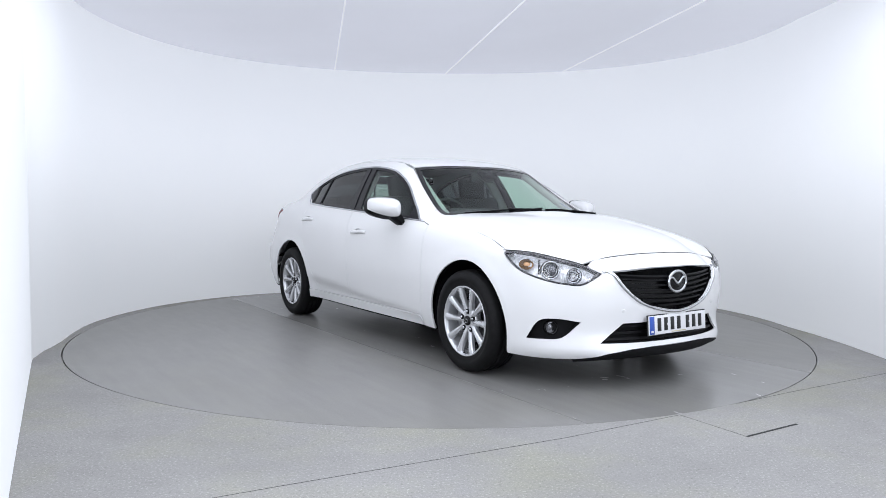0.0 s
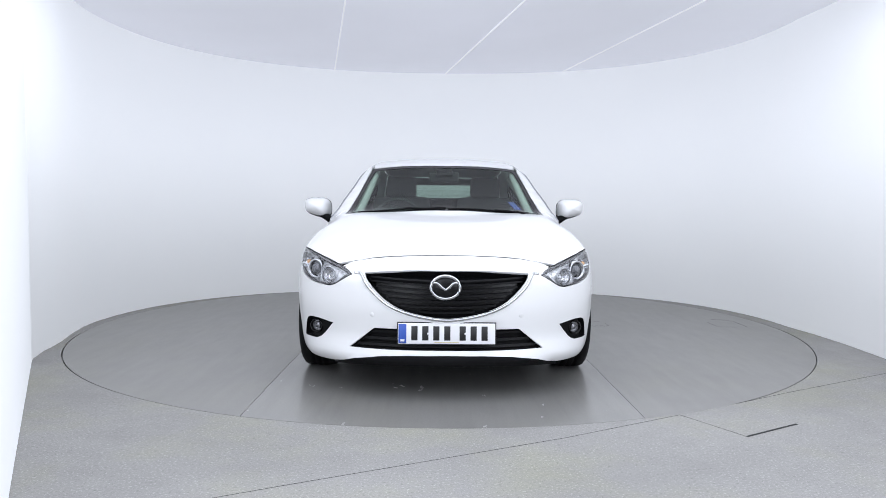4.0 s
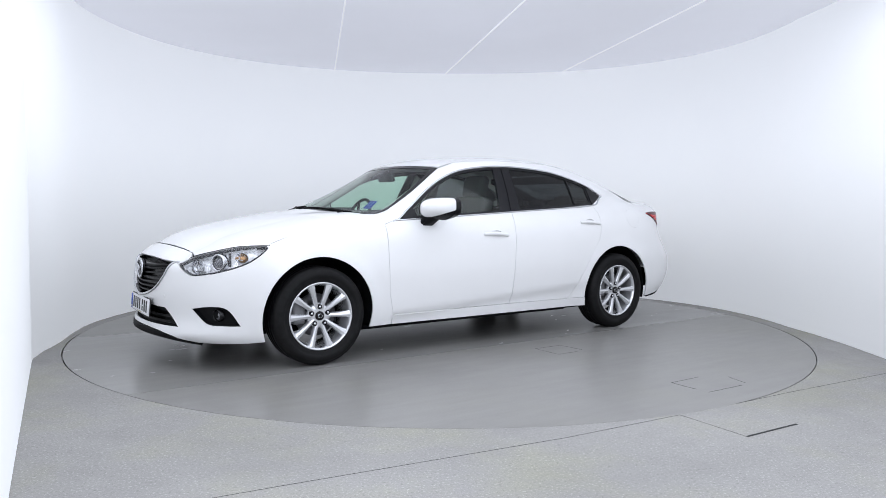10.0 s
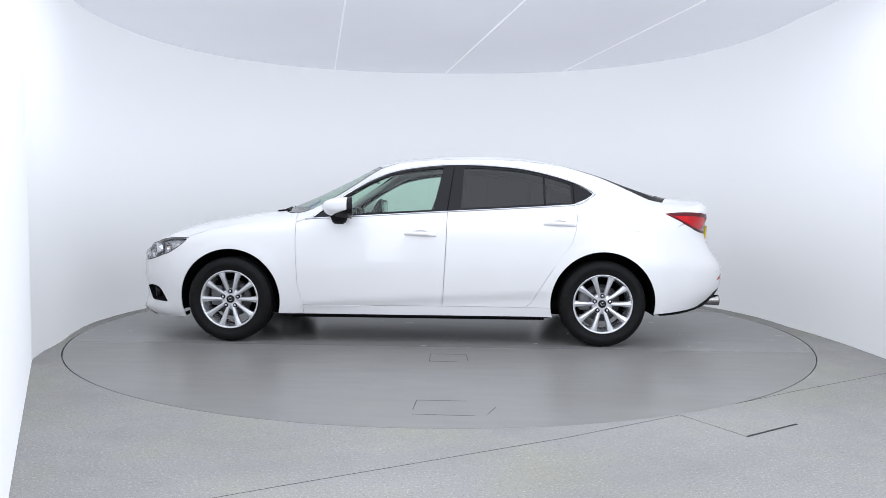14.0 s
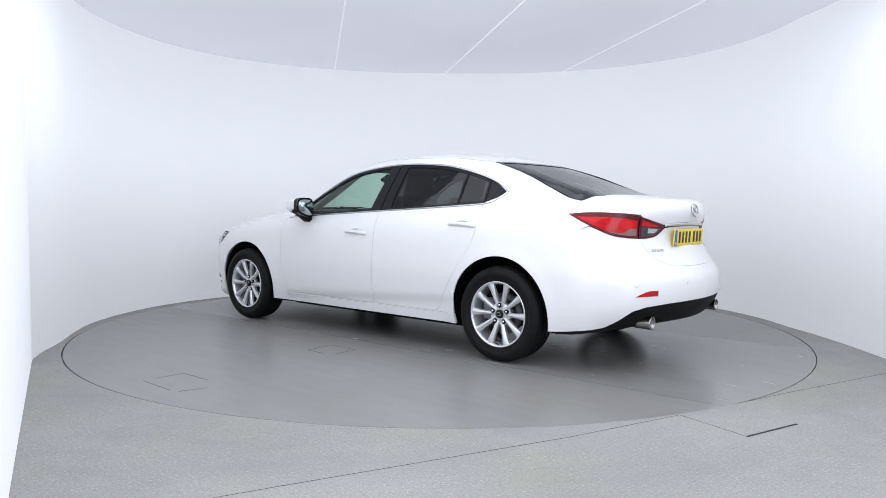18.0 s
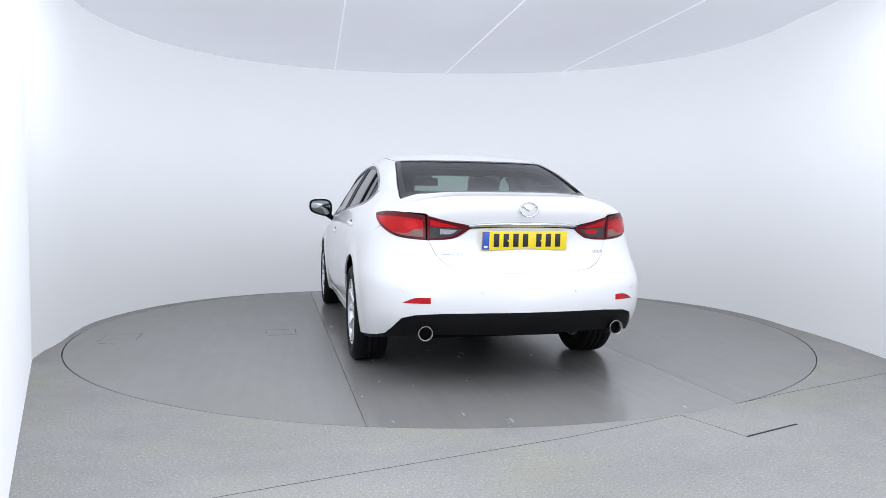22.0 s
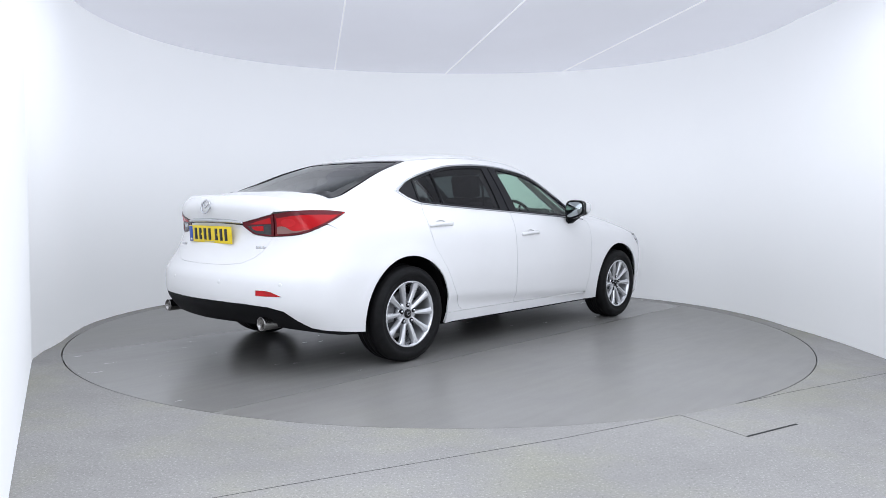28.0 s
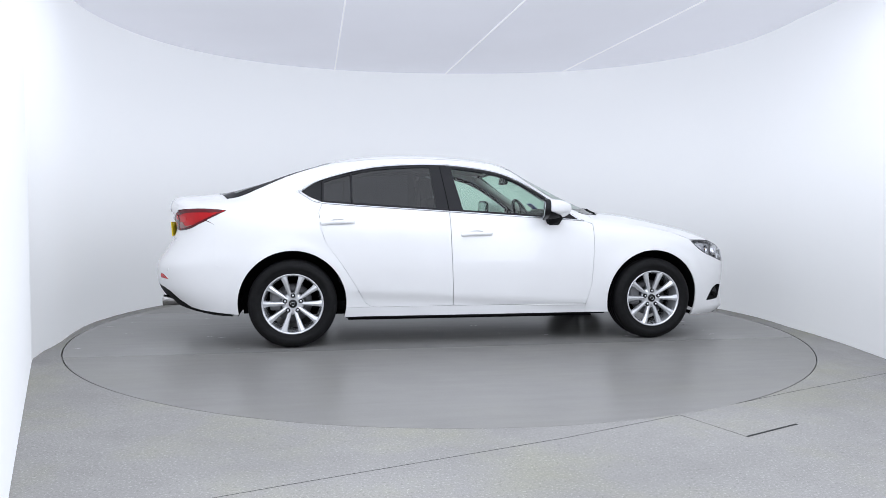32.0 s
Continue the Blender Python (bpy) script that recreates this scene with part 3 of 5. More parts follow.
# bonnet, roof, boot lid
HOOD_FRONT = [(2.2, 0.0, 0.766), (2.2, 0.15, 0.765), (2.19, 0.30, 0.759), (2.17, 0.42, 0.748), (2.15, 0.52, 0.730)]
hood_front = [tuple(p[:2]) for p in surface("front", to_uv("front", HOOD_FRONT))]
lamp_top = [tuple(p[:2]) for p in surface("front", LAMP_UV[6:TIP + 1:3] + np.array([0, 0.004]))]
side_edge = [(x, side_y(x, z) - 0.0003) for x, z in HOOD_EDGE]
hood = half_top(hood_front + lamp_top + side_edge + [(0.933, 0.742), (1.01, 0.70), (1.09, 0.55), (1.16, 0.3), (1.19, 0.0)])
bonnet = part("bonnet", sheet("top", hood, step=0.035), M_PAINT, car)
roof_poly = half_top([(0.41, 0.0), (0.385, 0.2), (0.34, 0.4), (0.285, 0.57), (0.15, RAIL_Y - 0.004), (-0.4, RAIL_Y - 0.004), (-1.0, RAIL_Y - 0.004), (-1.13, 0.555), (-1.17, 0.4), (-1.20, 0.2), (-1.21, 0.0)])
roof = part("roof", sheet("top", roof_poly, step=0.04, lip=0.02), M_PAINT, car)
screen_half = [(1.205, 0.0), (1.175, 0.3), (1.105, 0.55), (0.955, 0.722), (0.73, 0.685), (0.509, 0.635), (0.30, 0.575), (0.345, 0.4), (0.39, 0.2), (0.415, 0.0)]
screen_in = [(1.15, 0.0), (1.12, 0.3), (1.05, 0.53), (0.92, 0.685), (0.73, 0.652), (0.509, 0.602), (0.345, 0.550), (0.385, 0.4), (0.43, 0.2), (0.45, 0.0)]


def eased(bm, times_):
    """Evens out the inner points of a sheet and leaves its border."""
    inner_ = [v for v in bm.verts if not v.is_boundary]
    for _ in range(times_):
        bmesh.ops.smooth_vert(bm, verts=inner_, factor=0.5, use_axis_x=True, use_axis_y=True, use_axis_z=True)
    return bm


M_FRIT = mat("black_glass_border", (0.01, 0.01, 0.011), 0.15)
windscreen = part("windscreen", sheet("top", half_top(screen_half), step=0.05, off=-0.003, lip=0), M_CLEAR, car, "large curved windscreen of clear glass")
windscreen.visible_shadow = False
part("border", sheet("top", half_top(screen_half), holes=[half_top(screen_in)], step=0.03, off=-0.001, lip=0.004), M_FRIT, windscreen, "black border of the windscreen")
back_half = [(-1.215, 0.0), (-1.205, 0.2), (-1.175, 0.4), (-1.14, 0.552), (-1.376, 0.588), (-1.625, 0.622), (-1.80, 0.638), (-1.893, 0.643), (-1.965, 0.5), (-1.99, 0.25), (-1.998, 0.0)]
back_in = [(-1.245, 0.0), (-1.235, 0.2), (-1.205, 0.4), (-1.175, 0.525), (-1.376, 0.558), (-1.625, 0.588), (-1.84, 0.602), (-1.915, 0.48), (-1.942, 0.25), (-1.95, 0.0)]
rear_window = part("rear_window", eased(sheet("top", half_top(back_half), step=0.04, off=-0.005, lip=0), 10), M_BACKLIGHT, car, "sloping tinted rear window")
rear_window.visible_shadow = False
part("border", sheet("top", half_top(back_half), holes=[half_top(back_in)], step=0.03, off=-0.002, lip=0.008), M_FRIT, rear_window, "black border of the rear window")
LID_TOP_UV = dense([(0.530, 0.995), (0.548, 1.028), (0.46, 1.050), (0.3, 1.070), (0.15, 1.079), (0.0, 1.082)], 6)
lid_rear = [tuple(p[:2]) for p in surface("rear", np.array(LID_TOP_UV[6:]))]
lid_half = [(-2.003, 0.0), (-1.995, 0.25), (-1.97, 0.5), (-1.902, 0.646), (-1.955, 0.642), (-2.08, 0.622), (-2.15, 0.605), (-2.20, 0.575)] + lid_rear
liner_in = [(-1.29, 0.0), (-1.26, 0.40), (-1.38, 0.50), (-1.60, 0.54), (-1.76, 0.56), (-1.83, 0.45), (-1.86, 0.25), (-1.87, 0.0)]
part("window_lining", sheet("top", half_top(back_half), holes=[half_top(liner_in)], step=0.04, off=-0.045, lip=0.05), M_DARK, car, "dark trim round the rear window")
boot_lid = part("boot_lid", sheet("top", half_top(lid_half), step=0.03, lip=0.004), M_PAINT, car)

for sg_ in (1, -1):
    part("pillar_base", sheet("top", np.array([(0.965, 0.722), (0.945, 0.80), (0.86, 0.80), (0.74, 0.705), (0.80, 0.703), (0.90, 0.722)]), step=0.03, off=-0.004, lip=0, mirror=sg_ < 0), M_PAINT, car)

# tail: boot face, lamps, bumper, diffuser
TAIL = [(-1.915, 0.83, 0.996), (-1.915, 0.83, 0.996), (-2.05, 0.79, 1.006), (-2.18, 0.70, 1.003), (-2.27, 0.575, 0.982), (-2.32, 0.45, 0.950), (-2.355, 0.31, 0.922), (-2.355, 0.31, 0.922), (-2.34, 0.38, 0.875), (-2.325, 0.44, 0.852), (-2.28, 0.57, 0.845), (-2.18, 0.72, 0.862), (-2.08, 0.785, 0.905), (-1.98, 0.815, 0.955)]
TAIL_UV = rounded(to_uv("rear", TAIL), 6)
INNER = int(np.argmin(TAIL_UV[:, 0]))
SPLIT = float(to_uv("rear", [(-2.275, 0.572, 0.9)])[0, 0])


def clip_line(poly, nx, ny, d):
    """The part of a polygon where nx * u + ny * v <= d."""
    out = []
    for a, b in zip(poly, np.roll(poly, -1, 0)):
        fa, fb_ = nx * a[0] + ny * a[1] - d, nx * b[0] + ny * b[1] - d
        if fa <= 0:
            out.append(a)
        if fa * fb_ < 0:
            out.append(a + (b - a) * fa / (fa - fb_))
    return np.array(out)


def inset(poly, d):
    """A polygon moved inward by d."""
    poly = np.asarray(poly, float)
    area2 = np.sum(poly[:, 0] * np.roll(poly[:, 1], -1) - np.roll(poly[:, 0], -1) * poly[:, 1])
    t = np.roll(poly, -1, 0) - np.roll(poly, 1, 0)
    t = t / (np.linalg.norm(t, axis=1)[:, None] + 1e-9)
    n = np.stack([-t[:, 1], t[:, 0]], 1) * (1 if area2 > 0 else -1)
    return poly + n * d


def red_lamp(name, deep, light):
    m, nt, n, l, b = nodes_of(name)
    tc, w = n.new("ShaderNodeTexCoord"), n.new("ShaderNodeTexNoise")
    w.inputs["Scale"].default_value, w.inputs["Distortion"].default_value = 7, 0.6
    l.new(tc.outputs["Object"], w.inputs["Vector"])
    r = n.new("ShaderNodeMix")
    r.data_type = "RGBA"
    r.inputs[6].default_value, r.inputs[7].default_value = (*deep, 1), (*light, 1)
    l.new(w.outputs["Fac"], r.inputs[0])
    l.new(r.outputs[2], b.inputs["Base Color"])
    b.inputs["Roughness"].default_value = 0.16
    b.inputs["Specular IOR Level"].default_value = 0.3
    return m


M_RED = red_lamp("red_lamp", (0.26, 0.002, 0.005), (0.72, 0.008, 0.014))
M_REDDARK = mat("dark_red_lamp", (0.10, 0.003, 0.008), 0.25, spec=0.3)
M_SMOKE = mat("smoked_lamp", (0.045, 0.045, 0.05), 0.25, spec=0.3, vary=0.2, scale=60)
M_SMOKEPALE = mat("pale_smoked_lamp", (0.24, 0.13, 0.12), 0.25, spec=0.3, vary=0.1, scale=20)
M_LAMPCLEAR = mat("clear_lamp", (0.50, 0.51, 0.54), 0.2, metal=0.5, vary=0.25, scale=70)
M_AMBER = mat("amber_lens", (0.80, 0.46, 0.22), 0.15)
outer_uv = clip_line(TAIL_UV, -1, 0, -(SPLIT + 0.004))
inner_uv = clip_line(TAIL_UV, 1, 0, SPLIT - 0.004)
tail_o = both("tail_lamp", "rear", outer_uv, M_REDDARK, label="red wrap-around tail lamp on the rear wing", step=0.02, off=0.004, lip=0.02)
tail_i = both("boot_lamp", "rear", inner_uv, M_REDDARK, label="red and smoked lamp on the boot lid", step=0.02, off=0.004, lip=0.02)


def lamp_patch(name, mode, pts, material, parents, off=0.0055, label="", n=5, lip=0.003, step=0.02):
    both(name, mode, rounded(to_uv(mode, pts), n), material, parents=parents, off=off, lip=lip, step=step, label=label)


def lowered(poly, d):
    """A lens whose upper edge lies d lower, so that a dark band stays above it."""
    out = []
    for u, v in poly:
        near = poly[np.abs(poly[:, 0] - u) < 0.03][:, 1]
        h = near.max() - near.min()
        out.append((u, v - d * min(1.0, h / 0.06) if v > (near.max() + near.min()) / 2 else v))
    return np.array(out)


M_REDLIGHT = red_lamp("light_red_lamp", (0.36, 0.006, 0.010), (0.80, 0.022, 0.028))
both("lens", "rear", lowered(clip_line(inset(outer_uv, 0.012), -1, 0, -(SPLIT + 0.013)), 0.016), M_RED, parents=tail_o, off=0.0055, lip=0.003, step=0.02, label="bright red lens")
ROUND_C = to_uv("rear", [(-2.225, 0.652, 0.930)])[0]
both("round_lens", "rear", ellipse(ROUND_C[0], ROUND_C[1], 0.042, 0.026, 24), M_REDLIGHT, parents=tail_o, off=0.0075, lip=0.003, step=0.02, label="lighter round red lens")
lamp_patch("clear_lens", "rear", [(-2.268, 0.592, 0.905), (-2.268, 0.592, 0.905), (-2.235, 0.63, 0.905), (-2.20, 0.675, 0.880), (-2.13, 0.74, 0.888), (-2.13, 0.74, 0.888), (-2.2, 0.69, 0.868), (-2.268, 0.592, 0.858), (-2.268, 0.592, 0.858)], M_SMOKEPALE, tail_o, label="smoky lens strip", off=0.0085)
lamp_patch("smoked_lens", "rear", [(-2.285, 0.552, 0.918), (-2.285, 0.552, 0.918), (-2.32, 0.45, 0.913), (-2.34, 0.37, 0.905), (-2.34, 0.37, 0.905), (-2.33, 0.41, 0.874), (-2.32, 0.45, 0.860), (-2.285, 0.552, 0.854), (-2.285, 0.552, 0.854)], M_SMOKE, tail_i, label="smoked grey lens")
lamp_patch("lens", "rear", [(-2.285, 0.552, 0.962), (-2.285, 0.552, 0.962), (-2.32, 0.45, 0.935), (-2.335, 0.39, 0.917), (-2.335, 0.39, 0.917), (-2.32, 0.45, 0.917), (-2.285, 0.552, 0.924), (-2.285, 0.552, 0.924)], M_RED, tail_i, label="bright red lens")
INSET_LENS = rounded(to_uv("rear", [(-2.31, 0.50, 0.908), (-2.31, 0.50, 0.908), (-2.325, 0.40, 0.902), (-2.325, 0.40, 0.902), (-2.322, 0.43, 0.880), (-2.31, 0.50, 0.876), (-2.31, 0.50, 0.876)]), 5)
part("reversing_lens", sheet("rear", INSET_LENS, off=0.007, lip=0.003, step=0.02), M_LAMPCLEAR, tail_i[0], "clear reversing lens")
part("fog_lens", sheet("rear", INSET_LENS, off=0.007, lip=0.003, step=0.02, mirror=True), M_RED, tail_i[1], "red rear fog lens")

lid_low = list(to_uv("rear", [(-2.42, 0.0, 0.660), (-2.415, 0.15, 0.661), (-2.40, 0.28, 0.664), (-2.375, 0.39, 0.678), (-2.345, 0.465, 0.710), (-2.315, 0.52, 0.757), (-2.28, 0.562, 0.840)]))
low_tail = [q - np.array([0, 0.003]) for q in TAIL_UV[INNER:] if q[0] < SPLIT - 0.004]
up_tail = [q + np.array([0, 0.003]) for q in TAIL_UV[:INNER + 1][::-1] if q[0] < SPLIT - 0.004]
lid_top = [np.array(q) for q in LID_TOP_UV]
face = half_poly(lid_low + low_tail[::-1] + up_tail + lid_top)
boot_face = part("boot_face", sheet("rear", face, step=0.028), M_PAINT, boot_lid)

rb = list(to_uv("rear", [(-2.42, 0.0, 0.6585), (-2.415, 0.15, 0.6595), (-2.40, 0.281, 0.6625), (-2.3735, 0.3915, 0.6765), (-2.3425, 0.4668, 0.7088), (-2.3125, 0.5218, 0.7562), (-2.278, 0.5635, 0.840)]))
rb += [q - np.array([0, 0.004]) for q in TAIL_UV[INNER:] if q[0] > SPLIT and q[1] < 0.925]
rb += from_side("rear", [(-2.03, 0.918)] + SEAM[1:] + arc(ax, az, ar, 137, 191, 14))
RB_LOW = [(-1.80, 0.80, 0.243), (-1.90, 0.82, 0.252), (-2.05, 0.80, 0.272), (-2.13, 0.775, 0.290), (-2.21, 0.74, 0.340), (-2.281, 0.70, 0.400), (-2.33, 0.62, 0.424), (-2.40, 0.466, 0.437), (-2.45, 0.25, 0.441), (-2.47, 0.0, 0.442)]
rb += list(to_uv("rear", RB_LOW))
REFL = rounded(to_uv("rear", [(-2.295, 0.705, 0.487), (-2.295, 0.705, 0.487), (-2.34, 0.634, 0.520), (-2.378, 0.553, 0.524), (-2.378, 0.553, 0.524), (-2.378, 0.553, 0.489), (-2.378, 0.553, 0.489)]), 4)
rear_bumper = part("rear_bumper", sheet("rear", half_poly(rb), holes=[REFL, REFL * np.array([-1, 1])], step=0.028), M_PAINT, car)
both("reflector", "rear", inset(REFL, 0.0015), M_RED, off=-0.003, step=0.02, lip=0.01, label="red rear reflector", parents=[rear_bumper, rear_bumper])
both("reflector_pocket", "rear", REFL, M_DARK, off=-0.014, step=0.03, lip=0, parents=[rear_bumper, rear_bumper])
dif_low = [(-2.36, 0.0, 0.298), (-2.35, 0.3, 0.300), (-2.26, 0.55, 0.298), (-2.1, 0.72, 0.265), (-1.92, 0.80, 0.232), (-1.80, 0.80, 0.225)]
dif = list(to_uv("rear", [(x, y, z - 0.004) for x, y, z in RB_LOW[::-1]])) + list(to_uv("rear", dif_low[::-1]))
diffuser = part("rear_diffuser", sheet("rear", half_poly(dif), step=0.03, off=-0.004, lip=0.03), M_BLACK, car, "black plastic lower rear bumper")

# nose: bumper with grille, intake and fog lamp openings
GRILLE = [(2.33, 0.0, 0.690), (2.31, 0.22, 0.689), (2.225, 0.44, 0.675), (2.225, 0.44, 0.675), (2.26, 0.385, 0.590), (2.295, 0.305, 0.515), (2.32, 0.20, 0.468), (2.345, 0.0, 0.436)]
g_uv = list(to_uv("front", GRILLE))
G_UV = rounded(g_uv + [q * np.array([-1, 1]) for q in g_uv[::-1][1:-1]], 6)
INTAKE = [(2.34, 0.0, 0.376), (2.26, 0.385, 0.374), (2.26, 0.385, 0.374), (2.205, 0.515, 0.264), (2.205, 0.515, 0.264), (2.30, 0.3, 0.262), (2.34, 0.0, 0.265)]
i_uv = list(to_uv("front", INTAKE))
I_UV = rounded(i_uv + [q * np.array([-1, 1]) for q in i_uv[::-1][1:-1]], 4)
FOG = [(2.145, 0.605, 0.386), (2.145, 0.605, 0.386), (2.07, 0.705, 0.404), (1.99, 0.775, 0.388), (1.925, 0.81, 0.280), (1.925, 0.81, 0.280), (2.0, 0.755, 0.283), (2.08, 0.682, 0.296)]
F_UV = rounded(to_uv("front", FOG), 5)
fb = list(to_uv("front", [(x, y, z - 0.004) for x, y, z in HOOD_FRONT]))
fb += [q + np.array([-0.003, -0.002]) for q in LAMP_UV[0:6][::-1]]
fb += [q - np.array([0.0, 0.004]) for q in LAMP_UV[TIP + 1:][::-1]]
fb += from_side("front", [(1.754, 0.776), (1.752, 0.74), (1.735, 0.66), (1.718, 0.575)] + arc(ARCH_F[0], ARCH_F[1], ARCH_F[2], 41.5, -22, 16))
fb += list(to_uv("front", [(1.87, 0.80, 0.165), (2.0, 0.72, 0.166), (2.10, 0.60, 0.168), (2.18, 0.54, 0.185), (2.225, 0.48, 0.205), (2.29, 0.35, 0.226), (2.34, 0.2, 0.236), (2.354, 0.0, 0.240)]))
front_bumper = part("front_bumper", sheet("front", half_poly(fb), holes=[G_UV, I_UV, F_UV, F_UV * np.array([-1, 1])], step=0.028), M_PAINT, car)
lip_uv = list(to_uv("front", [(2.354, 0.0, 0.236), (2.34, 0.2, 0.232), (2.29, 0.35, 0.222), (2.225, 0.48, 0.201), (2.18, 0.54, 0.181), (2.10, 0.60, 0.164), (2.08, 0.60, 0.152), (2.2, 0.42, 0.165), (2.28, 0.25, 0.178), (2.32, 0.0, 0.184)]))
part("front_lip", sheet("front", half_poly(lip_uv), step=0.03, off=0.004, lip=0.05), M_BLACK, front_bumper, "dark grey plastic front lip")
grille = part("grille", sheet("front", G_UV, step=0.03, off=-0.05, lip=-0.05), M_GLOSSBLACK, car, "black slatted grille with a chrome lower edge")
intake = part("lower_intake", sheet("front", I_UV, step=0.03, off=-0.05, lip=-0.05), M_BLACK, car, "black lower air intake")


def bars(parent, poly, levels, sag, height, off, material):
    """Slats across an opening, each a strip of its own that bends down in the middle."""
    hw = poly[:, 0].max()
    for z in levels:
        us = np.linspace(-hw, hw, 121)
        zs = z - sag * (1 - (us / hw) ** 2)
        ok = inside(np.stack([us, zs], 1), poly)
        if ok.sum() < 4:
            continue
        u, zz = us[ok], zs[ok]
        pl = np.concatenate([np.stack([u, zz - height / 2], 1), np.stack([u[::-1], zz[::-1] + height / 2], 1)])
        part("slat", sheet("front", pl[::1], step=0.03, off=off, lip=0.025), material, parent)


M_SLAT = mat("dark_slat", (0.005, 0.005, 0.006), 0.4, spec=0.15)
bars(grille, inset(G_UV, 0.010), [0.668, 0.640, 0.610, 0.580, 0.550, 0.520, 0.490], 0.026, 0.011, -0.018, M_SLAT)
bars(intake, I_UV, [0.352, 0.318, 0.288], 0.0, 0.013, -0.02, M_SLAT)


def tube(points, radius, n=8, closed=False, flat=1.0):
    """A round bar along a line of points."""
    pts = [Vector(p) for p in points]
    bm = bmesh.new()
    rings = []
    m = len(pts)
    for i, p in enumerate(pts):
        a = pts[i - 1] if closed or i else p
        b = pts[(i + 1) % m] if closed or i < m - 1 else p
        d = (b - a).normalized()
        up = Vector((0, 0, 1)) if abs(d.z) < 0.9 else Vector((1, 0, 0))
        s = d.cross(up).normalized()
        t = s.cross(d)
        r = radius[i] if isinstance(radius, (list, tuple)) else radius
        rings.append([bm.verts.new(p + (s * math.cos(2 * math.pi * k / n) * flat + t * math.sin(2 * math.pi * k / n)) * r) for k in range(n)])
    for i in range(m if closed else m - 1):
        a, b = rings[i], rings[(i + 1) % m]
        for k in range(n):
            bm.faces.new((a[k], a[(k + 1) % n], b[(k + 1) % n], b[k]))
    if not closed:
        bm.faces.new(rings[0])
        bm.faces.new(rings[-1][::-1])
    bmesh.ops.recalc_face_normals(bm, faces=bm.faces)
    return bm


wing = list(to_uv("front", [(2.195, 0.492, 0.668), (2.222, 0.452, 0.662), (2.255, 0.398, 0.585), (2.293, 0.313, 0.507), (2.32, 0.205, 0.460), (2.338, 0.1, 0.436), (2.346, 0.0, 0.427)]))
wing_line = rounded(wing + [q * np.array([-1, 1]) for q in wing[::-1][1:]], 6, closed=False)
part("chrome_edge", tube(surface("front", wing_line, 0.001), 0.0085, 8), M_CHROME, grille, "chrome strip under the grille")

line_uv = [q - np.array([0, 0.002]) for q in to_uv("front", HOOD_FRONT[::-1])]
line_uv = line_uv + [q * np.array([-1, 1]) for q in line_uv[::-1][1:]]
part("bonnet_gap", tube(surface("front", rounded(line_uv, 4, closed=False), -0.0015), 0.0018, 6), M_DARK, bonnet, "thin dark gap along the bonnet edge")
for s_ in (1, -1):
    part("lamp_gap", tube(surface("front", LAMP_UV[4:TIP + 1] + np.array([0, 0.002]), 0.0) * np.array([1, s_, 1]), 0.0024, 6), M_DARK, bonnet, "dark gap above the headlamp")

# ---- car: lamps, glass and trim ----
def lathe(profile, n=48, axis="Y", cap=True):
    """Turns a profile of (along, radius) round an axis."""
    bm = bmesh.new()
    rings = []
    for a, r in profile:
        ring_ = []
        for k in range(n):
            c, s = math.cos(2 * math.pi * k / n) * r, math.sin(2 * math.pi * k / n) * r
            ring_.append(bm.verts.new((c, a, s) if axis == "Y" else (a, c, s) if axis == "X" else (c, s, a)))
        rings.append(ring_)
    for a, b in zip(rings, rings[1:]):
        for k in range(n):
            bm.faces.new((a[k], a[(k + 1) % n], b[(k + 1) % n], b[k]))
    if cap and profile[0][1] > 1e-6:
        bm.faces.new(rings[0])
    if cap and profile[-1][1] > 1e-6:
        bm.faces.new(rings[-1][::-1])
    bmesh.ops.remove_doubles(bm, verts=bm.verts, dist=1e-6)
    bmesh.ops.recalc_face_normals(bm, faces=bm.faces)
    return bm


def moved(bm, m):
    bmesh.ops.transform(bm, matrix=m, verts=bm.verts)
    return bm


def rbox(sx, sy, sz, r=0.01, seg=2, m=None):
    """A box with rounded edges."""
    bm = bmesh.new()
    bmesh.ops.create_cube(bm, size=1, matrix=Matrix.Diagonal((sx, sy, sz, 1)))
    bmesh.ops.bevel(bm, geom=bm.edges[:], offset=min(r, 0.49 * min(sx, sy, sz)), segments=seg, affect="EDGES", profile=0.6)
    return moved(bm, m) if m else bm


def facing(p, n):
    """A pose at p whose local Y points along n."""
    return Matrix.Translation(Vector(p)) @ Vector(n).to_track_quat("Y", "Z").to_matrix().to_4x4()


def on_body(mode, p, off=0.0):
    q = surface(mode, to_uv(mode, [p]))
    n = normals(q)[0]
    return Vector(q[0] + n * off), Vector(n)


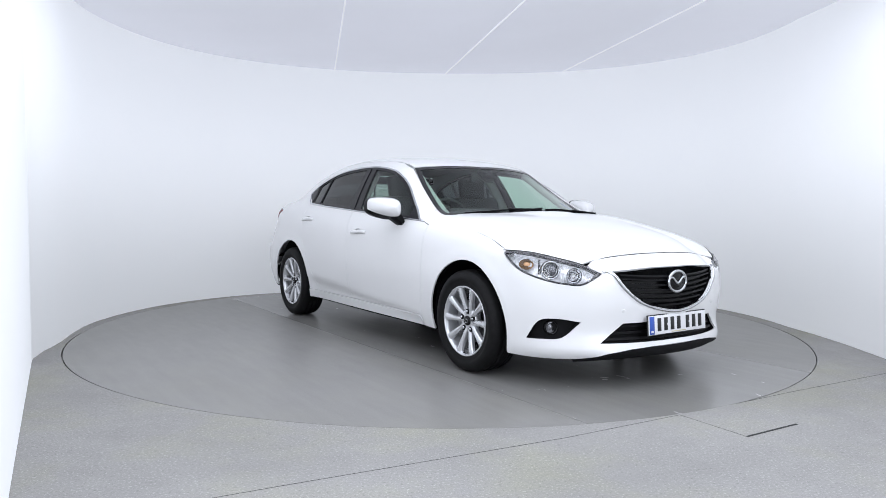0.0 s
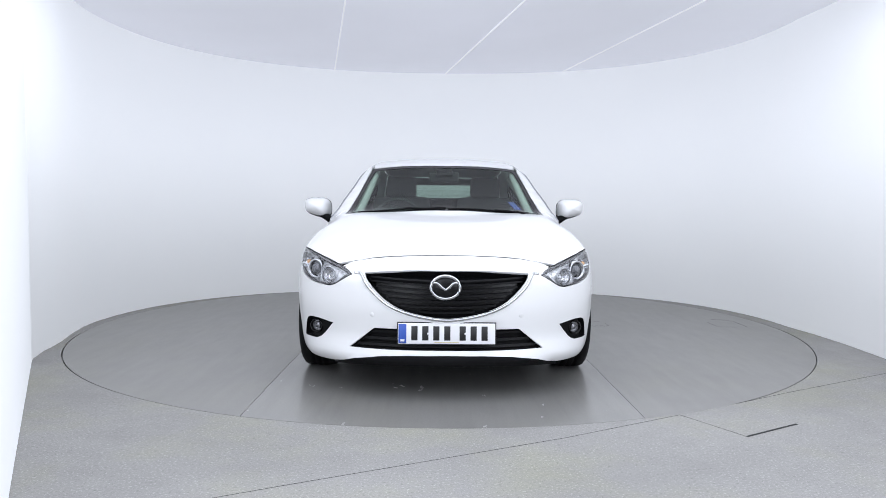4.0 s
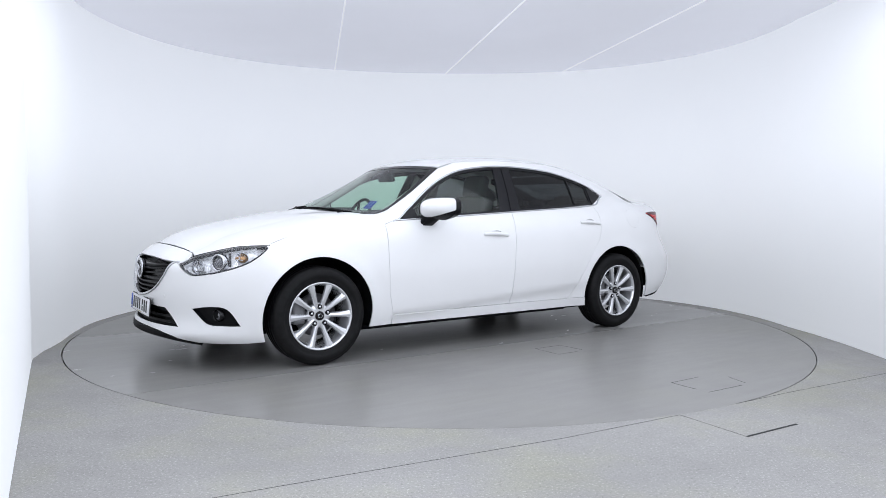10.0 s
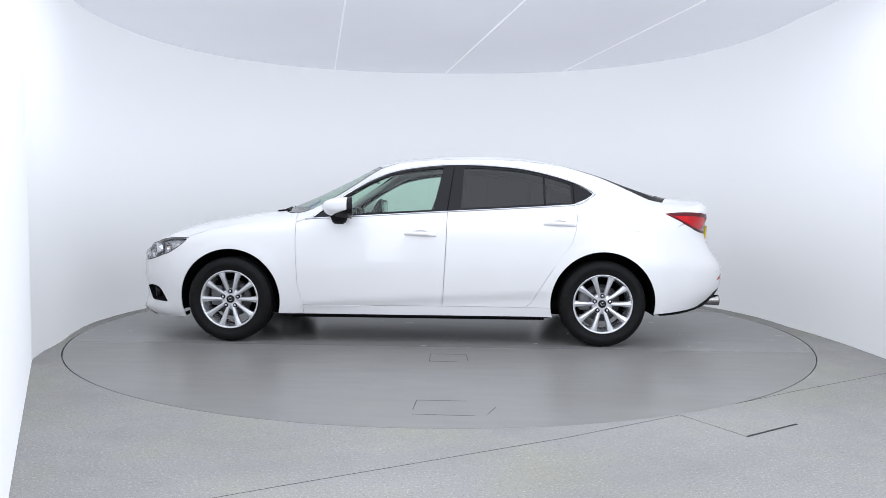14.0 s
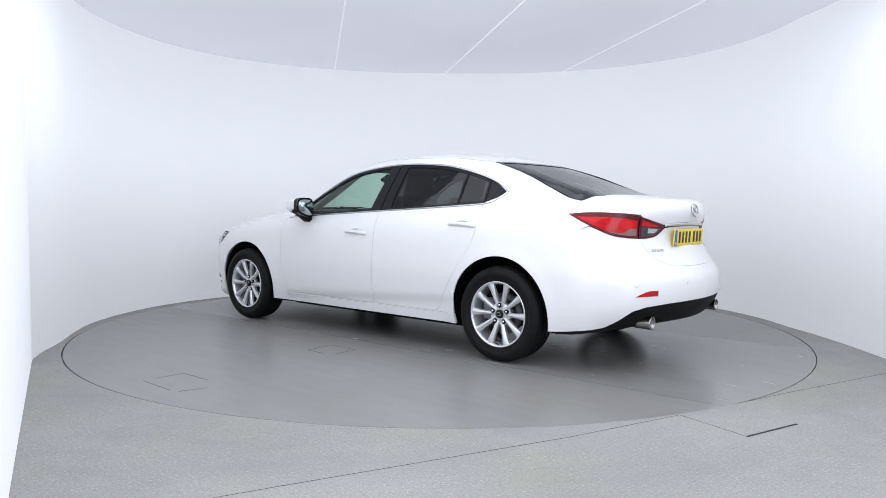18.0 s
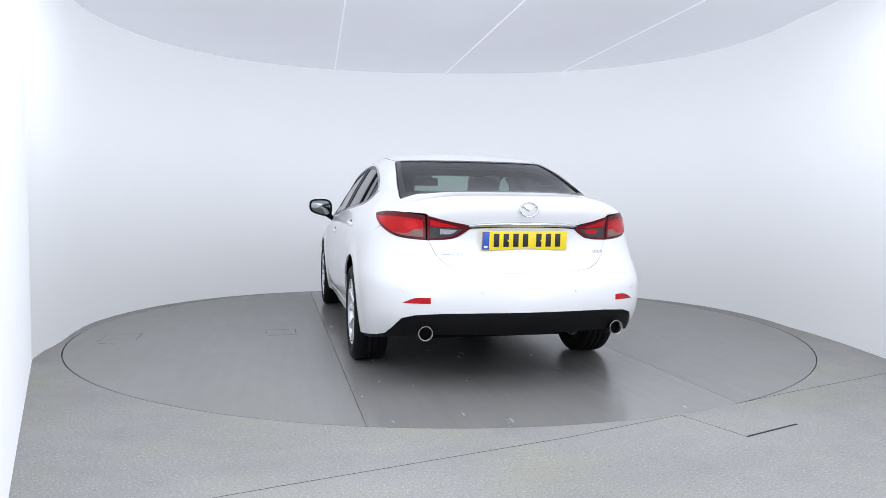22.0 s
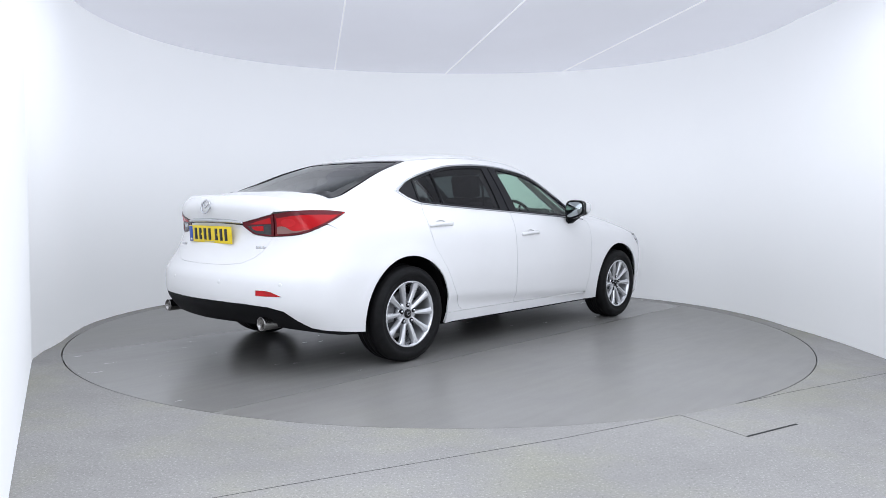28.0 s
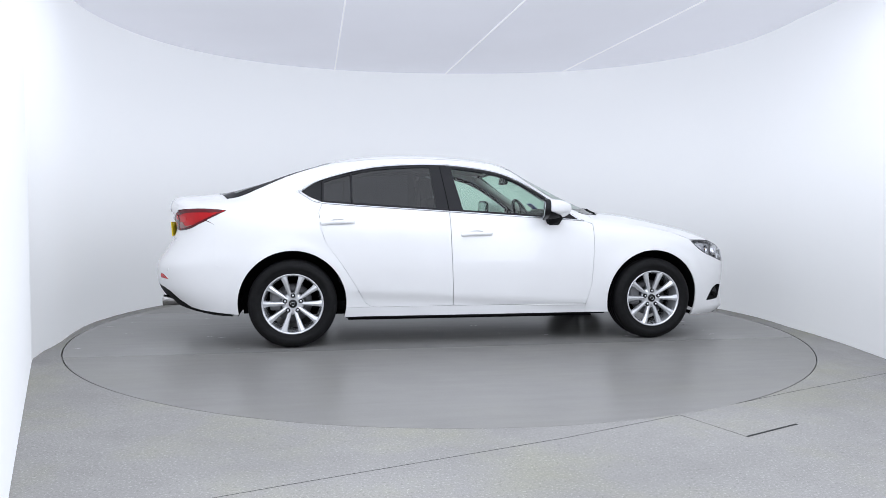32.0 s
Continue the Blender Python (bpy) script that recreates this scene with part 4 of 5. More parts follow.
M_LENS = glass_mat("lamp_lens", (0.97, 0.97, 0.98))
M_BOWL = mat("lamp_bowl", (0.88, 0.89, 0.91), 0.18, metal=0.3, vary=0.4, scale=45)
M_FOGLENS = mat("fog_lamp_lens", (0.30, 0.30, 0.32), 0.12, metal=0.6, vary=0.3, scale=90)
M_BEZEL = mat("lamp_bezel", (0.06, 0.06, 0.065), 0.25)
bowls = both("headlamp", "front", inset(LAMP_UV, 0.002), M_BOWL, label="clear swept-back headlamp with projector lens", off=-0.05, lip=-0.048, step=0.02)
for k, s in enumerate((1, -1)):
    h = bowls[k]

    def put(p, s=s):
        return Vector((p[0], p[1] * s, p[2]))

    lens = part("lens", sheet("front", inset(LAMP_UV, 0.002), mirror=s < 0, off=-0.001, lip=0, step=0.025), M_LENS, h, "clear lamp cover")
    lens.visible_shadow = False
    part("bezel", sheet("front", inset(LAMP_UV, 0.001), holes=[inset(LAMP_UV, 0.006)], mirror=s < 0, off=-0.004, lip=0.02, step=0.02), M_BEZEL, h, "dark rim of the lamp")
    n = Vector((0.85, 0.5 * s, 0.02)).normalized()
    m = facing(put(on_body("front", (2.005, 0.715, 0.685), -0.036)[0]), n)
    part("projector_ring", moved(lathe([(-0.02, 0.056), (0.02, 0.054), (0.024, 0.050), (0.012, 0.041), (-0.02, 0.038)], 32, cap=False), m), M_CHROME, h, "chrome ring round the projector")
    part("projector", moved(lathe([(-0.01, 0.036), (0.01, 0.033), (0.022, 0.022), (0.027, 0.010), (0.028, 0.0)], 28), m), mat("projector_glass", (0.10, 0.105, 0.12), 0.03, coat=1), h, "dark glass projector lens")
    m2 = facing(put(on_body("front", (2.085, 0.615, 0.655), -0.034)[0]), n)
    part("reflector_bowl", moved(lathe([(0.0221, 0.046), (0.005, 0.041), (-0.012, 0.026), (-0.02, 0.008), (-0.02, 0.0)], 28, cap=False), m2), M_CHROME, h, "chrome main beam bowl")
    for rr, yy in ((0.040, 0.008), (0.029, -0.004), (0.017, -0.012)):
        part("reflector_step", moved(lathe([(yy, rr), (yy + 0.004, rr - 0.001), (yy + 0.004, rr - 0.004), (yy - 0.002, rr - 0.005)], 24, cap=False), m2), M_CHROME, h)
    for j in range(3):
        rib = Matrix.Translation(put(on_body("front", (2.075 - 0.01 * j, 0.69 - 0.025 * j, 0.628 + 0.004 * j), -0.036)[0]))
        part("rib", rbox(0.012, 0.02, 0.05, 0.003, 1, rib), M_BOWL, h)
    m3 = facing(put(on_body("front", (1.885, 0.79, 0.712), -0.034)[0]), Vector((0.72, 0.68 * s, 0.05)).normalized())
    part("indicator_bowl", moved(lathe([(0.018, 0.040), (0.004, 0.036), (-0.012, 0.022), (-0.016, 0.0)], 24, cap=False), m3 @ Matrix.Diagonal((1.1, 1, 0.8, 1))), M_CHROME, h, "chrome indicator bowl")
    part("bracket", rbox(0.014, 0.012, 0.085, 0.004, 2, facing(put(on_body("front", (1.955, 0.755, 0.700), -0.034)[0]), n)), M_BEZEL, h, "dark upright between indicator and projector")
    part("indicator", moved(lathe([(-0.01, 0.017), (0.004, 0.0155), (0.010, 0.009), (0.012, 0.0)], 24), m3 @ Matrix.Diagonal((1.2, 1, 0.8, 1))), M_AMBER, h, "amber indicator lens")

    f = part("fog_lamp", sheet("front", inset(F_UV, 0.001), mirror=s < 0, off=-0.035, lip=-0.034, step=0.02), M_BLACK, car, "black fog lamp pocket with a round lamp")
    q, nn = on_body("front", (2.03, 0.73, 0.345))
    m4 = facing(put(q - nn * 0.03), Vector((0.95, 0.3 * s, 0)).normalized())
    part("ring", moved(lathe([(-0.01, 0.040), (0.018, 0.040), (0.022, 0.036), (0.016, 0.032), (-0.01, 0.031)], 28, cap=False), m4), M_GLOSSBLACK, f)
    part("bulb_lens", moved(lathe([(0.0, 0.032), (0.006, 0.029), (-0.004, 0.020), (0.004, 0.012), (0.008, 0.0)], 24), m4), M_FOGLENS, f, "round clear fog lamp")

# side windows: black frame with three panes a side, chrome line round them
SEAM_B = ((-0.236, 1.000), (-0.283, 1.350))


def cut(poly, x_at_low, x_at_high, keep_front):
    """Keeps the part of a polygon in front of or behind a leaning line (x at z 1.0 and at z 1.35)."""
    k = (x_at_high - x_at_low) / 0.35
    s = 1 if keep_front else -1
    return clip_line(poly, -s, s * k, s * (k * 1.0 - x_at_low))


pane_in = inset(DLO, 0.016)
front_pane = cut(cut(pane_in, -0.125, -0.200, True), 0.655, 0.655, False)
rear_pane = cut(cut(pane_in, -0.335, -0.365, False), -0.972, -0.975, True)
quarter_pane = cut(cut(pane_in, -0.988, -0.990, False), -1.185, -1.185, True)
M_FRAME = mat("satin_black_trim", (0.010, 0.010, 0.012), 0.3, spec=0.2)
frames = both("window_frame", "side", DLO, M_FRAME, holes=[front_pane, rear_pane, quarter_pane], off=-0.003, lip=0.02, step=0.025, label="black window frame and door pillar")
for k in range(2):
    mir = k == 1
    for nm, poly, mt, lb in (("front_pane", front_pane, M_CLEAR, "clear greenish door glass"), ("rear_pane", rear_pane, M_PRIVACY, "dark tinted door glass"), ("quarter_pane", quarter_pane, M_PRIVACY, "small dark tinted pane")):
        g = part(nm, sheet("side", poly, mirror=mir, off=-0.008, lip=0, step=0.05), mt, frames[k], lb)
        g.visible_shadow = False
    sgn = np.array([1, -1, 1]) if mir else np.array([1, 1, 1])
    seam = surface("side", [(SEAM_B[0][0] + (SEAM_B[1][0] - SEAM_B[0][0]) * t, 1.004 + 0.345 * t) for t in np.linspace(0, 1, 10)], -0.001) * sgn
    part("door_gap", tube(seam, 0.003, 6), M_DARK, frames[k])
    rear_gap = surface("side", [(-1.207 + 0.004 * t, 1.066 + 0.16 * t) for t in np.linspace(0, 1, 8)], -0.001) * sgn
    part("door_gap", tube(rear_gap, 0.003, 6), M_DARK, frames[k])
    div = surface("side", [(-0.981, 1.056 + 0.228 * t) for t in np.linspace(0, 1, 8)], -0.002) * sgn
    part("divider", tube(div, 0.005, 6), M_FRAME, frames[k])
    top_edge = rounded([(0.835, 0.936), (0.80, 0.947), (0.683, 1.032), (0.469, 1.179), (0.296, 1.269), (0.122, 1.323), (-0.142, 1.359), (-0.365, 1.367), (-0.59, 1.358), (-0.818, 1.335), (-1.049, 1.283), (-1.236, 1.222), (-1.345, 1.163), (-1.372, 1.142)], 5, closed=False)
    low_edge = rounded([(0.850, 0.932), (0.80, 0.939), (0.30, 0.968), (-0.228, 0.999), (-0.75, 1.028), (-1.20, 1.058), (-1.31, 1.100), (-1.372, 1.142)], 5, closed=False)
    for nm, ln, w in (("chrome_line", top_edge, 0.015), ("chrome_line", low_edge, 0.013)):
        part(nm, tube(surface("side", ln, 0.001) * sgn, w * 0.5, 8), M_CHROME, frames[k], "chrome line round the side windows")
    tipp = np.array([(-1.30, 1.103), (-1.345, 1.134), (-1.352, 1.142), (-1.345, 1.152), (-1.30, 1.182), (-1.36, 1.157), (-1.395, 1.143), (-1.36, 1.125)])
    part("chrome_tip", sheet("side", rounded(tipp, 3), mirror=mir, off=0.002, lip=0.006, step=0.02), M_CHROME, frames[k], "chrome corner behind the side windows")

# door handles in their cups
for doors, cup, hx, hz in ((doors_f, CUP_F, -0.035, 0.828), (doors_r, CUP_R, -1.085, 0.910)):
    for k, s in enumerate((1, -1)):
        c = part("handle_cup", sheet("side", cup, mirror=s < 0, off=-0.012, lip=-0.0125, step=0.02), M_PAINT, doors[k])
        ln = np.array([(hx + 0.118, hz + 0.004), (hx + 0.095, hz + 0.005), (hx + 0.04, hz + 0.004), (hx - 0.04, hz), (hx - 0.095, hz - 0.004), (hx - 0.118, hz - 0.006)])
        offs = [-0.002, 0.006, 0.011, 0.011, 0.006, -0.002]
        pts = [surface("side", [q], o)[0] * np.array([1, s, 1]) for q, o in zip(ln, offs)]
        part("handle", tube(rounded(pts, 4, closed=False), 0.0145, 12, flat=0.75), M_PAINT, doors[k], "white pull handle")

# mirrors
M_MIRROR = mat("mirror_glass", (0.42, 0.46, 0.47), 0.01, metal=1.0)


def mirror_shell(z_low, z_high, grow=0.0):
    """The rounded housing: blunt towards the front, open at the rear, longer at the top."""
    bm = bmesh.new()
    rings = []
    nx, nk = 12, 28
    for i in range(nx + 1):
        t = i / nx
        x = 0.695 - 0.225 * t
        f = (1 - (1 - t) ** 2.6) ** (1 / 2.2) if t > 0 else 0.02
        ry, rz = 0.104 * f * (1 + 0.02 * t) + grow, 0.075 * f + grow
        cy, cz = 0.985 + 0.008 * t, 1.030 - 0.004 * t
        ring_ = []
        for k in range(nk):
            a = 2 * math.pi * k / nk
            c, s_ = math.cos(a), math.sin(a)
            y = cy + ry * math.copysign(abs(c) ** 0.62, c)
            z = cz + rz * math.copysign(abs(s_) ** 0.66, s_) + 0.013 * (1 - s_) * (y - cy) / 0.1
            ring_.append(bm.verts.new((x - 0.02 * (y - cy) / 0.1, y, z)))
        rings.append(ring_)
    for a, b in zip(rings, rings[1:]):
        for k in range(nk):
            bm.faces.new((a[k], a[(k + 1) % nk], b[(k + 1) % nk], b[k]))
    bm.faces.new(rings[0][::-1])
    bmesh.ops.recalc_face_normals(bm, faces=bm.faces)
    geom = bm.verts[:] + bm.edges[:] + bm.faces[:]
    if z_low is not None:
        bmesh.ops.bisect_plane(bm, geom=geom, plane_co=(0.58, 0.98, z_low), plane_no=(0.3, -0.10, 1), clear_inner=True)
    if z_high is not None:
        geom = bm.verts[:] + bm.edges[:] + bm.faces[:]
        bmesh.ops.bisect_plane(bm, geom=geom, plane_co=(0.58, 0.98, z_high), plane_no=(0.3, -0.10, 1), clear_outer=True)
    return bm


for s in (1, -1):
    mm = Matrix.Diagonal((1, s, 1, 1))

    def fin(bm, mm=mm, s=s):
        bmesh.ops.transform(bm, matrix=mm, verts=bm.verts)
        if s < 0:
            bmesh.ops.reverse_faces(bm, faces=bm.faces)
        return bm

    body_m = part("door_mirror", fin(mirror_shell(0.975, None)), M_PAINT, car, "white door mirror on a black foot")
    part("lower_cover", fin(mirror_shell(None, 0.972, -0.003)), M_BLACK, body_m, "black underside of the mirror")
    edge = mirror_shell(None, None, 0.0025)
    bmesh.ops.bisect_plane(edge, geom=edge.verts[:] + edge.edges[:] + edge.faces[:], plane_co=(0.49, 0, 0), plane_no=(1, 0, 0), clear_outer=True)
    part("rear_edge", fin(edge), M_GLOSSBLACK, body_m, "black rear edge of the mirror housing")
    rim = bmesh.new()
    bmesh.ops.create_cone(rim, cap_ends=True, segments=28, radius1=1, radius2=1, depth=0.012)
    for v in rim.verts:
        c, s_ = v.co.x, v.co.y
        y = 0.991 + 0.106 * math.copysign(abs(c) ** 0.62, c)
        v.co = Vector((0.478 + v.co.z - 0.02 * (y - 0.991) / 0.1, y, 1.026 + 0.076 * math.copysign(abs(s_) ** 0.62, s_) + 0.013 * (1 - s_) * (y - 0.99) / 0.1))
    bmesh.ops.recalc_face_normals(rim, faces=rim.faces)
    part("bezel", fin(rim), M_BLACK, body_m)
    gl = bmesh.new()
    bmesh.ops.create_cone(gl, cap_ends=True, segments=28, radius1=1, radius2=1, depth=0.006)
    for v in gl.verts:
        c, s_ = v.co.x, v.co.y
        y = 0.991 + 0.089 * math.copysign(abs(c) ** 0.62, c)
        v.co = Vector((0.469 + v.co.z - 0.02 * (y - 0.991) / 0.1, y, 1.026 + 0.061 * math.copysign(abs(s_) ** 0.62, s_) + 0.013 * (1 - s_) * (y - 0.99) / 0.1))
    bmesh.ops.recalc_face_normals(gl, faces=gl.faces)
    part("mirror_glass", fin(gl), M_MIRROR, body_m, "mirror glass")
    foot = bmesh.new()
    lo = [(0.635, 0.835, 0.900), (0.545, 0.835, 0.895), (0.545, 0.865, 0.885), (0.635, 0.865, 0.890)]
    hi = [(0.655, 0.905, 0.985), (0.50, 0.905, 0.985), (0.50, 0.985, 0.975), (0.64, 0.985, 0.975)]
    va, vb = [foot.verts.new(p) for p in lo], [foot.verts.new(p) for p in hi]
    foot.faces.new(va[::-1]), foot.faces.new(vb)
    for i in range(4):
        foot.faces.new((va[i], va[(i + 1) % 4], vb[(i + 1) % 4], vb[i]))
    bmesh.ops.recalc_face_normals(foot, faces=foot.faces)
    bmesh.ops.bevel(foot, geom=foot.edges[:], offset=0.010, segments=2, affect="EDGES")
    part("foot", fin(foot), M_BLACK, body_m, "black mirror foot")

M_LETTER = mat("satin_chrome", (0.60, 0.61, 0.63), 0.25, metal=0.9)

# number plates with plain bars, badges, lettering bars
M_WHITE = mat("white_plate", (0.78, 0.78, 0.80), 0.35)
M_YELLOW = mat("yellow_plate", (0.84, 0.63, 0.012), 0.35)
M_INK = mat("black_ink", (0.012, 0.012, 0.013), 0.5)
M_BLUE = mat("blue_band", (0.03, 0.09, 0.42), 0.4)
M_PALE = mat("pale_mark", (0.55, 0.50, 0.30), 0.5)


def plate(parent, m, material, label, framed):
    p = part("number_plate", rbox(0.52, 0.010, 0.111, 0.004, 2, m), material, parent, label)
    if framed:
        part("border", rbox(0.532, 0.008, 0.123, 0.005, 2, m @ Matrix.Translation((0, 0.006, 0))), M_INK, p)
    part("blue_band", rbox(0.042, 0.002, 0.103, 0.001, 1, m @ Matrix.Translation((-0.236, -0.0055, 0))), M_BLUE, p, "blue band on the plate")
    part("emblem", rbox(0.022, 0.001, 0.012, 0.0004, 1, m @ Matrix.Translation((-0.236, -0.0068, -0.036))), M_WHITE, p)
    x = -0.172
    for i in range(7):
        part("character_bar", rbox(0.033, 0.0016, 0.076, 0.0006, 1, m @ Matrix.Translation((x, -0.0056, 0.002))), M_INK, p)
        x += 0.0585 if i != 3 else 0.082
    part("maker_bar", rbox(0.13, 0.001, 0.005, 0.0003, 1, m @ Matrix.Translation((0.0, -0.0055, -0.047))), M_PALE, p)
    for q in (-0.10, 0.10):
        part("screw_cap", moved(lathe([(0.0, 0.006), (-0.003, 0.005), (-0.004, 0.0)], 12), m @ Matrix.Translation((q, -0.0055, 0.0))), material, p)
    return p


# the plate's local -Y faces outward, local X runs to the right of one who reads it
fp = Matrix.Translation((2.356, 0.0, 0.357)) @ pose(0, 0, 0, -4, 0, 90)
plate(front_bumper, fp, M_WHITE, "white front number plate with dark bars", True)
rp = Matrix.Translation((-2.368, 0.003, 0.843)) @ pose(0, 0, 0, 4, 0, -90)
plate(boot_lid, rp, M_YELLOW, "yellow rear number plate with dark bars", False)


def badge(parent, m, w, h, r, label, mt=None):
    pts = [m @ Vector((w * math.cos(2 * math.pi * i / 40), 0, h * math.sin(2 * math.pi * i / 40))) for i in range(40)]
    b = part("badge", tube(pts, r, 8, closed=True), mt or M_CHROME, parent, label)
    for s in (1, -1):
        line = [m @ Vector((s * w * 0.90, 0, h * 0.40)), m @ Vector((s * w * 0.55, -0.002, h * 0.36)), m @ Vector((s * w * 0.28, -0.003, h * 0.05)), m @ Vector((0, -0.003, -h * 0.22))]
        part("bar", tube(rounded([tuple(q) for q in line], 4, closed=False), r * 0.85, 8), mt or M_CHROME, b)
    return b


bf = Matrix.Translation((2.352, -0.008, 0.604)) @ pose(0, 0, 0, 0, 0, 90)
badge(grille, bf, 0.078, 0.061, 0.009, "round chrome badge")
part("badge_back", moved(lathe([(0.03, 0.075), (0.008, 0.078), (0.0, 0.070), (0.0, 0.0)], 40), bf @ Matrix.Diagonal((1, 1, 0.79, 1))), M_GLOSSBLACK, grille)
q, nn = on_body("rear", (-2.39, -0.008, 1.023), 0.004)
br = Matrix.Translation(q) @ pose(0, 0, 0, -10, 0, -90)
badge(boot_lid, br, 0.054, 0.042, 0.0055, "small round chrome badge", M_LETTER)
strip_uv = rounded(to_uv("rear", [(-2.345, 0.335, 0.927), (-2.365, 0.2, 0.935), (-2.38, 0.0, 0.938), (-2.365, -0.2, 0.935), (-2.345, -0.335, 0.927)]), 6, closed=False)
chrome_strip = part("chrome_strip", tube(surface("rear", strip_uv, 0.006), [0.014 - 0.006 * abs(2 * i / (len(strip_uv) - 1) - 1) ** 2 for i in range(len(strip_uv))], 10), M_CHROME, boot_lid, "chrome strip across the boot lid")
shade_uv = strip_uv - np.array([0, 0.014])
part("recess_strip", tube(surface("rear", shade_uv, 0.003), 0.005, 8), M_GLOSSBLACK, boot_lid, "dark strip under the chrome")
for y0, y1, z in ((0.50, 0.36, 0.766), (-0.46, -0.545, 0.774)):
    for i in range(5 if y0 > 0 else 3):
        n_ = 5 if y0 > 0 else 3
        y = y0 + (y1 - y0) * (i + 0.5) / n_
        q, nn = on_body("rear", (-2.34, y, z), 0.001)
        part("lettering_bar", rbox(0.021, 0.003, 0.016, 0.001, 1, facing(q, nn)), M_LETTER, boot_lid, "small chrome lettering bar")
for md, pts in (("rear", [(-2.444, 0.273, 0.56), (-2.444, -0.273, 0.56), (-2.31, 0.70, 0.56), (-2.31, -0.70, 0.56)]), ("front", [(2.27, 0.395, 0.448), (2.27, -0.395, 0.448)])):
    for p in pts:
        q, nn = on_body(md, p)
        part("parking_sensor", moved(lathe([(-0.004, 0.011), (0.0015, 0.011), (0.0025, 0.009), (0.0025, 0.0)], 18), facing(q, nn)), M_PAINT, rear_bumper if md == "rear" else front_bumper)
M_PIPE = mat("polished_pipe", (0.34, 0.33, 0.32), 0.22, metal=1.0)
for s in (1, -1):
    ex = part("exhaust_tip", lathe([(-0.16, 0.036), (0.0, 0.041), (0.008, 0.043), (0.010, 0.041), (0.006, 0.036), (-0.12, 0.034)], 32, "X", cap=False), M_PIPE, car, "round polished steel exhaust tip")
    ex.matrix_basis = Matrix.Translation((-2.365, 0.586 * s, 0.318)) @ pose(0, 0, 0, 0, 0, 180)
    part("dark_inside", lathe([(-0.05, 0.0345), (-0.049, 0.0)], 24, "X", cap=False), M_DARK, ex)
    mf = rbox(0.30, 0.30, 0.10, 0.04, 3, Matrix.Translation((-2.02, 0.52 * s, 0.345)))
    part("silencer", mf, M_DARK, car)

# wipers
for y0, y1, xa, xb in ((-0.62, -0.02, 1.03, 1.16), (0.02, 0.60, 1.16, 1.05)):
    pts = [Vector((xa + (xb - xa) * t, y0 + (y1 - y0) * t, top_z(xa + (xb - xa) * t, y0 + (y1 - y0) * t) + 0.003)) for t in np.linspace(0, 1, 8)]
    w = part("wiper", tube(pts, 0.006, 6), M_BLACK, car, "black windscreen wiper")
    arm = [pts[4] + Vector((0, 0, 0.004)), Vector((pts[6].x + 0.02, pts[6].y, top_z(pts[6].x + 0.02, pts[6].y) + 0.007)), Vector((1.14, y1 * 0.9 + 0.02, top_z(1.14, y1 * 0.9) + 0.004))]
    part("arm", tube([tuple(a) for a in arm], 0.008, 6), M_BLACK, w)

# ---- car: wheels ----
def tyre_bm():
    prof = [(-0.098, 0.222), (-0.108, 0.245), (-0.113, 0.270), (-0.110, 0.296), (-0.100, 0.314), (-0.086, 0.322), (-0.060, 0.325), (-0.056, 0.318), (-0.048, 0.318), (-0.044, 0.3255), (-0.016, 0.326), (-0.012, 0.318), (-0.004, 0.318), (0.0, 0.326), (0.022, 0.326), (0.026, 0.318), (0.034, 0.318), (0.038, 0.3255),
            (0.060, 0.325), (0.086, 0.322), (0.100, 0.314), (0.108, 0.300), (0.1105, 0.298), (0.1125, 0.285), (0.1135, 0.282), (0.1135, 0.262), (0.1105, 0.259), (0.108, 0.246), (0.104, 0.236), (0.100, 0.226), (0.094, 0.216)]
    return lathe(prof, 72, cap=False)


RIM_SCALE = Matrix.Diagonal((0.95, 1, 0.95, 1))


def rim_bm():
    return moved(lathe([(0.092, 0.228), (0.100, 0.2365), (0.105, 0.236), (0.106, 0.232), (0.105, 0.227), (0.098, 0.221), (0.080, 0.217), (0.060, 0.214), (0.0, 0.206), (-0.090, 0.212), (-0.095, 0.226), (-0.09, 0.21), (0.0, 0.203), (0.058, 0.210)], 72, cap=False), RIM_SCALE)


def spoke_bm():
    """One spoke along +Z: slim near the hub, broader at the rim, with a ridge between two flat facets."""
    bm = bmesh.new()
    rows = []
    for r, w, y, d in ((0.026, 0.0150, 0.070, 0.030), (0.060, 0.0160, 0.077, 0.032), (0.090, 0.0150, 0.083, 0.032), (0.130, 0.0165, 0.090, 0.030), (0.170, 0.0195, 0.096, 0.028), (0.200, 0.0225, 0.100, 0.026), (0.214, 0.0260, 0.101, 0.024), (0.227, 0.0340, 0.1015, 0.022)):
        rows.append([bm.verts.new(p) for p in ((-w * 1.12, y - d, r), (-w, y - 0.010, r), (-w * 0.78, y - 0.003, r), (-w * 0.10, y + 0.001, r), (w * 0.72, y - 0.004, r), (w, y - 0.010, r), (w * 1.12, y - d, r))])
    for a, b in zip(rows, rows[1:]):
        for k in range(6):
            f = bm.faces.new((a[k], a[k + 1], b[k + 1], b[k]))
            f.smooth = False
        bm.faces.new((a[6], a[0], b[0], b[6]))
    bm.faces.new(rows[0][::-1]), bm.faces.new(rows[-1])
    bmesh.ops.recalc_face_normals(bm, faces=bm.faces)
    return bm


M_DISC = mat("worn_brake_disc", (0.10, 0.10, 0.105), 0.45, metal=0.8, vary=0.2, scale=60)


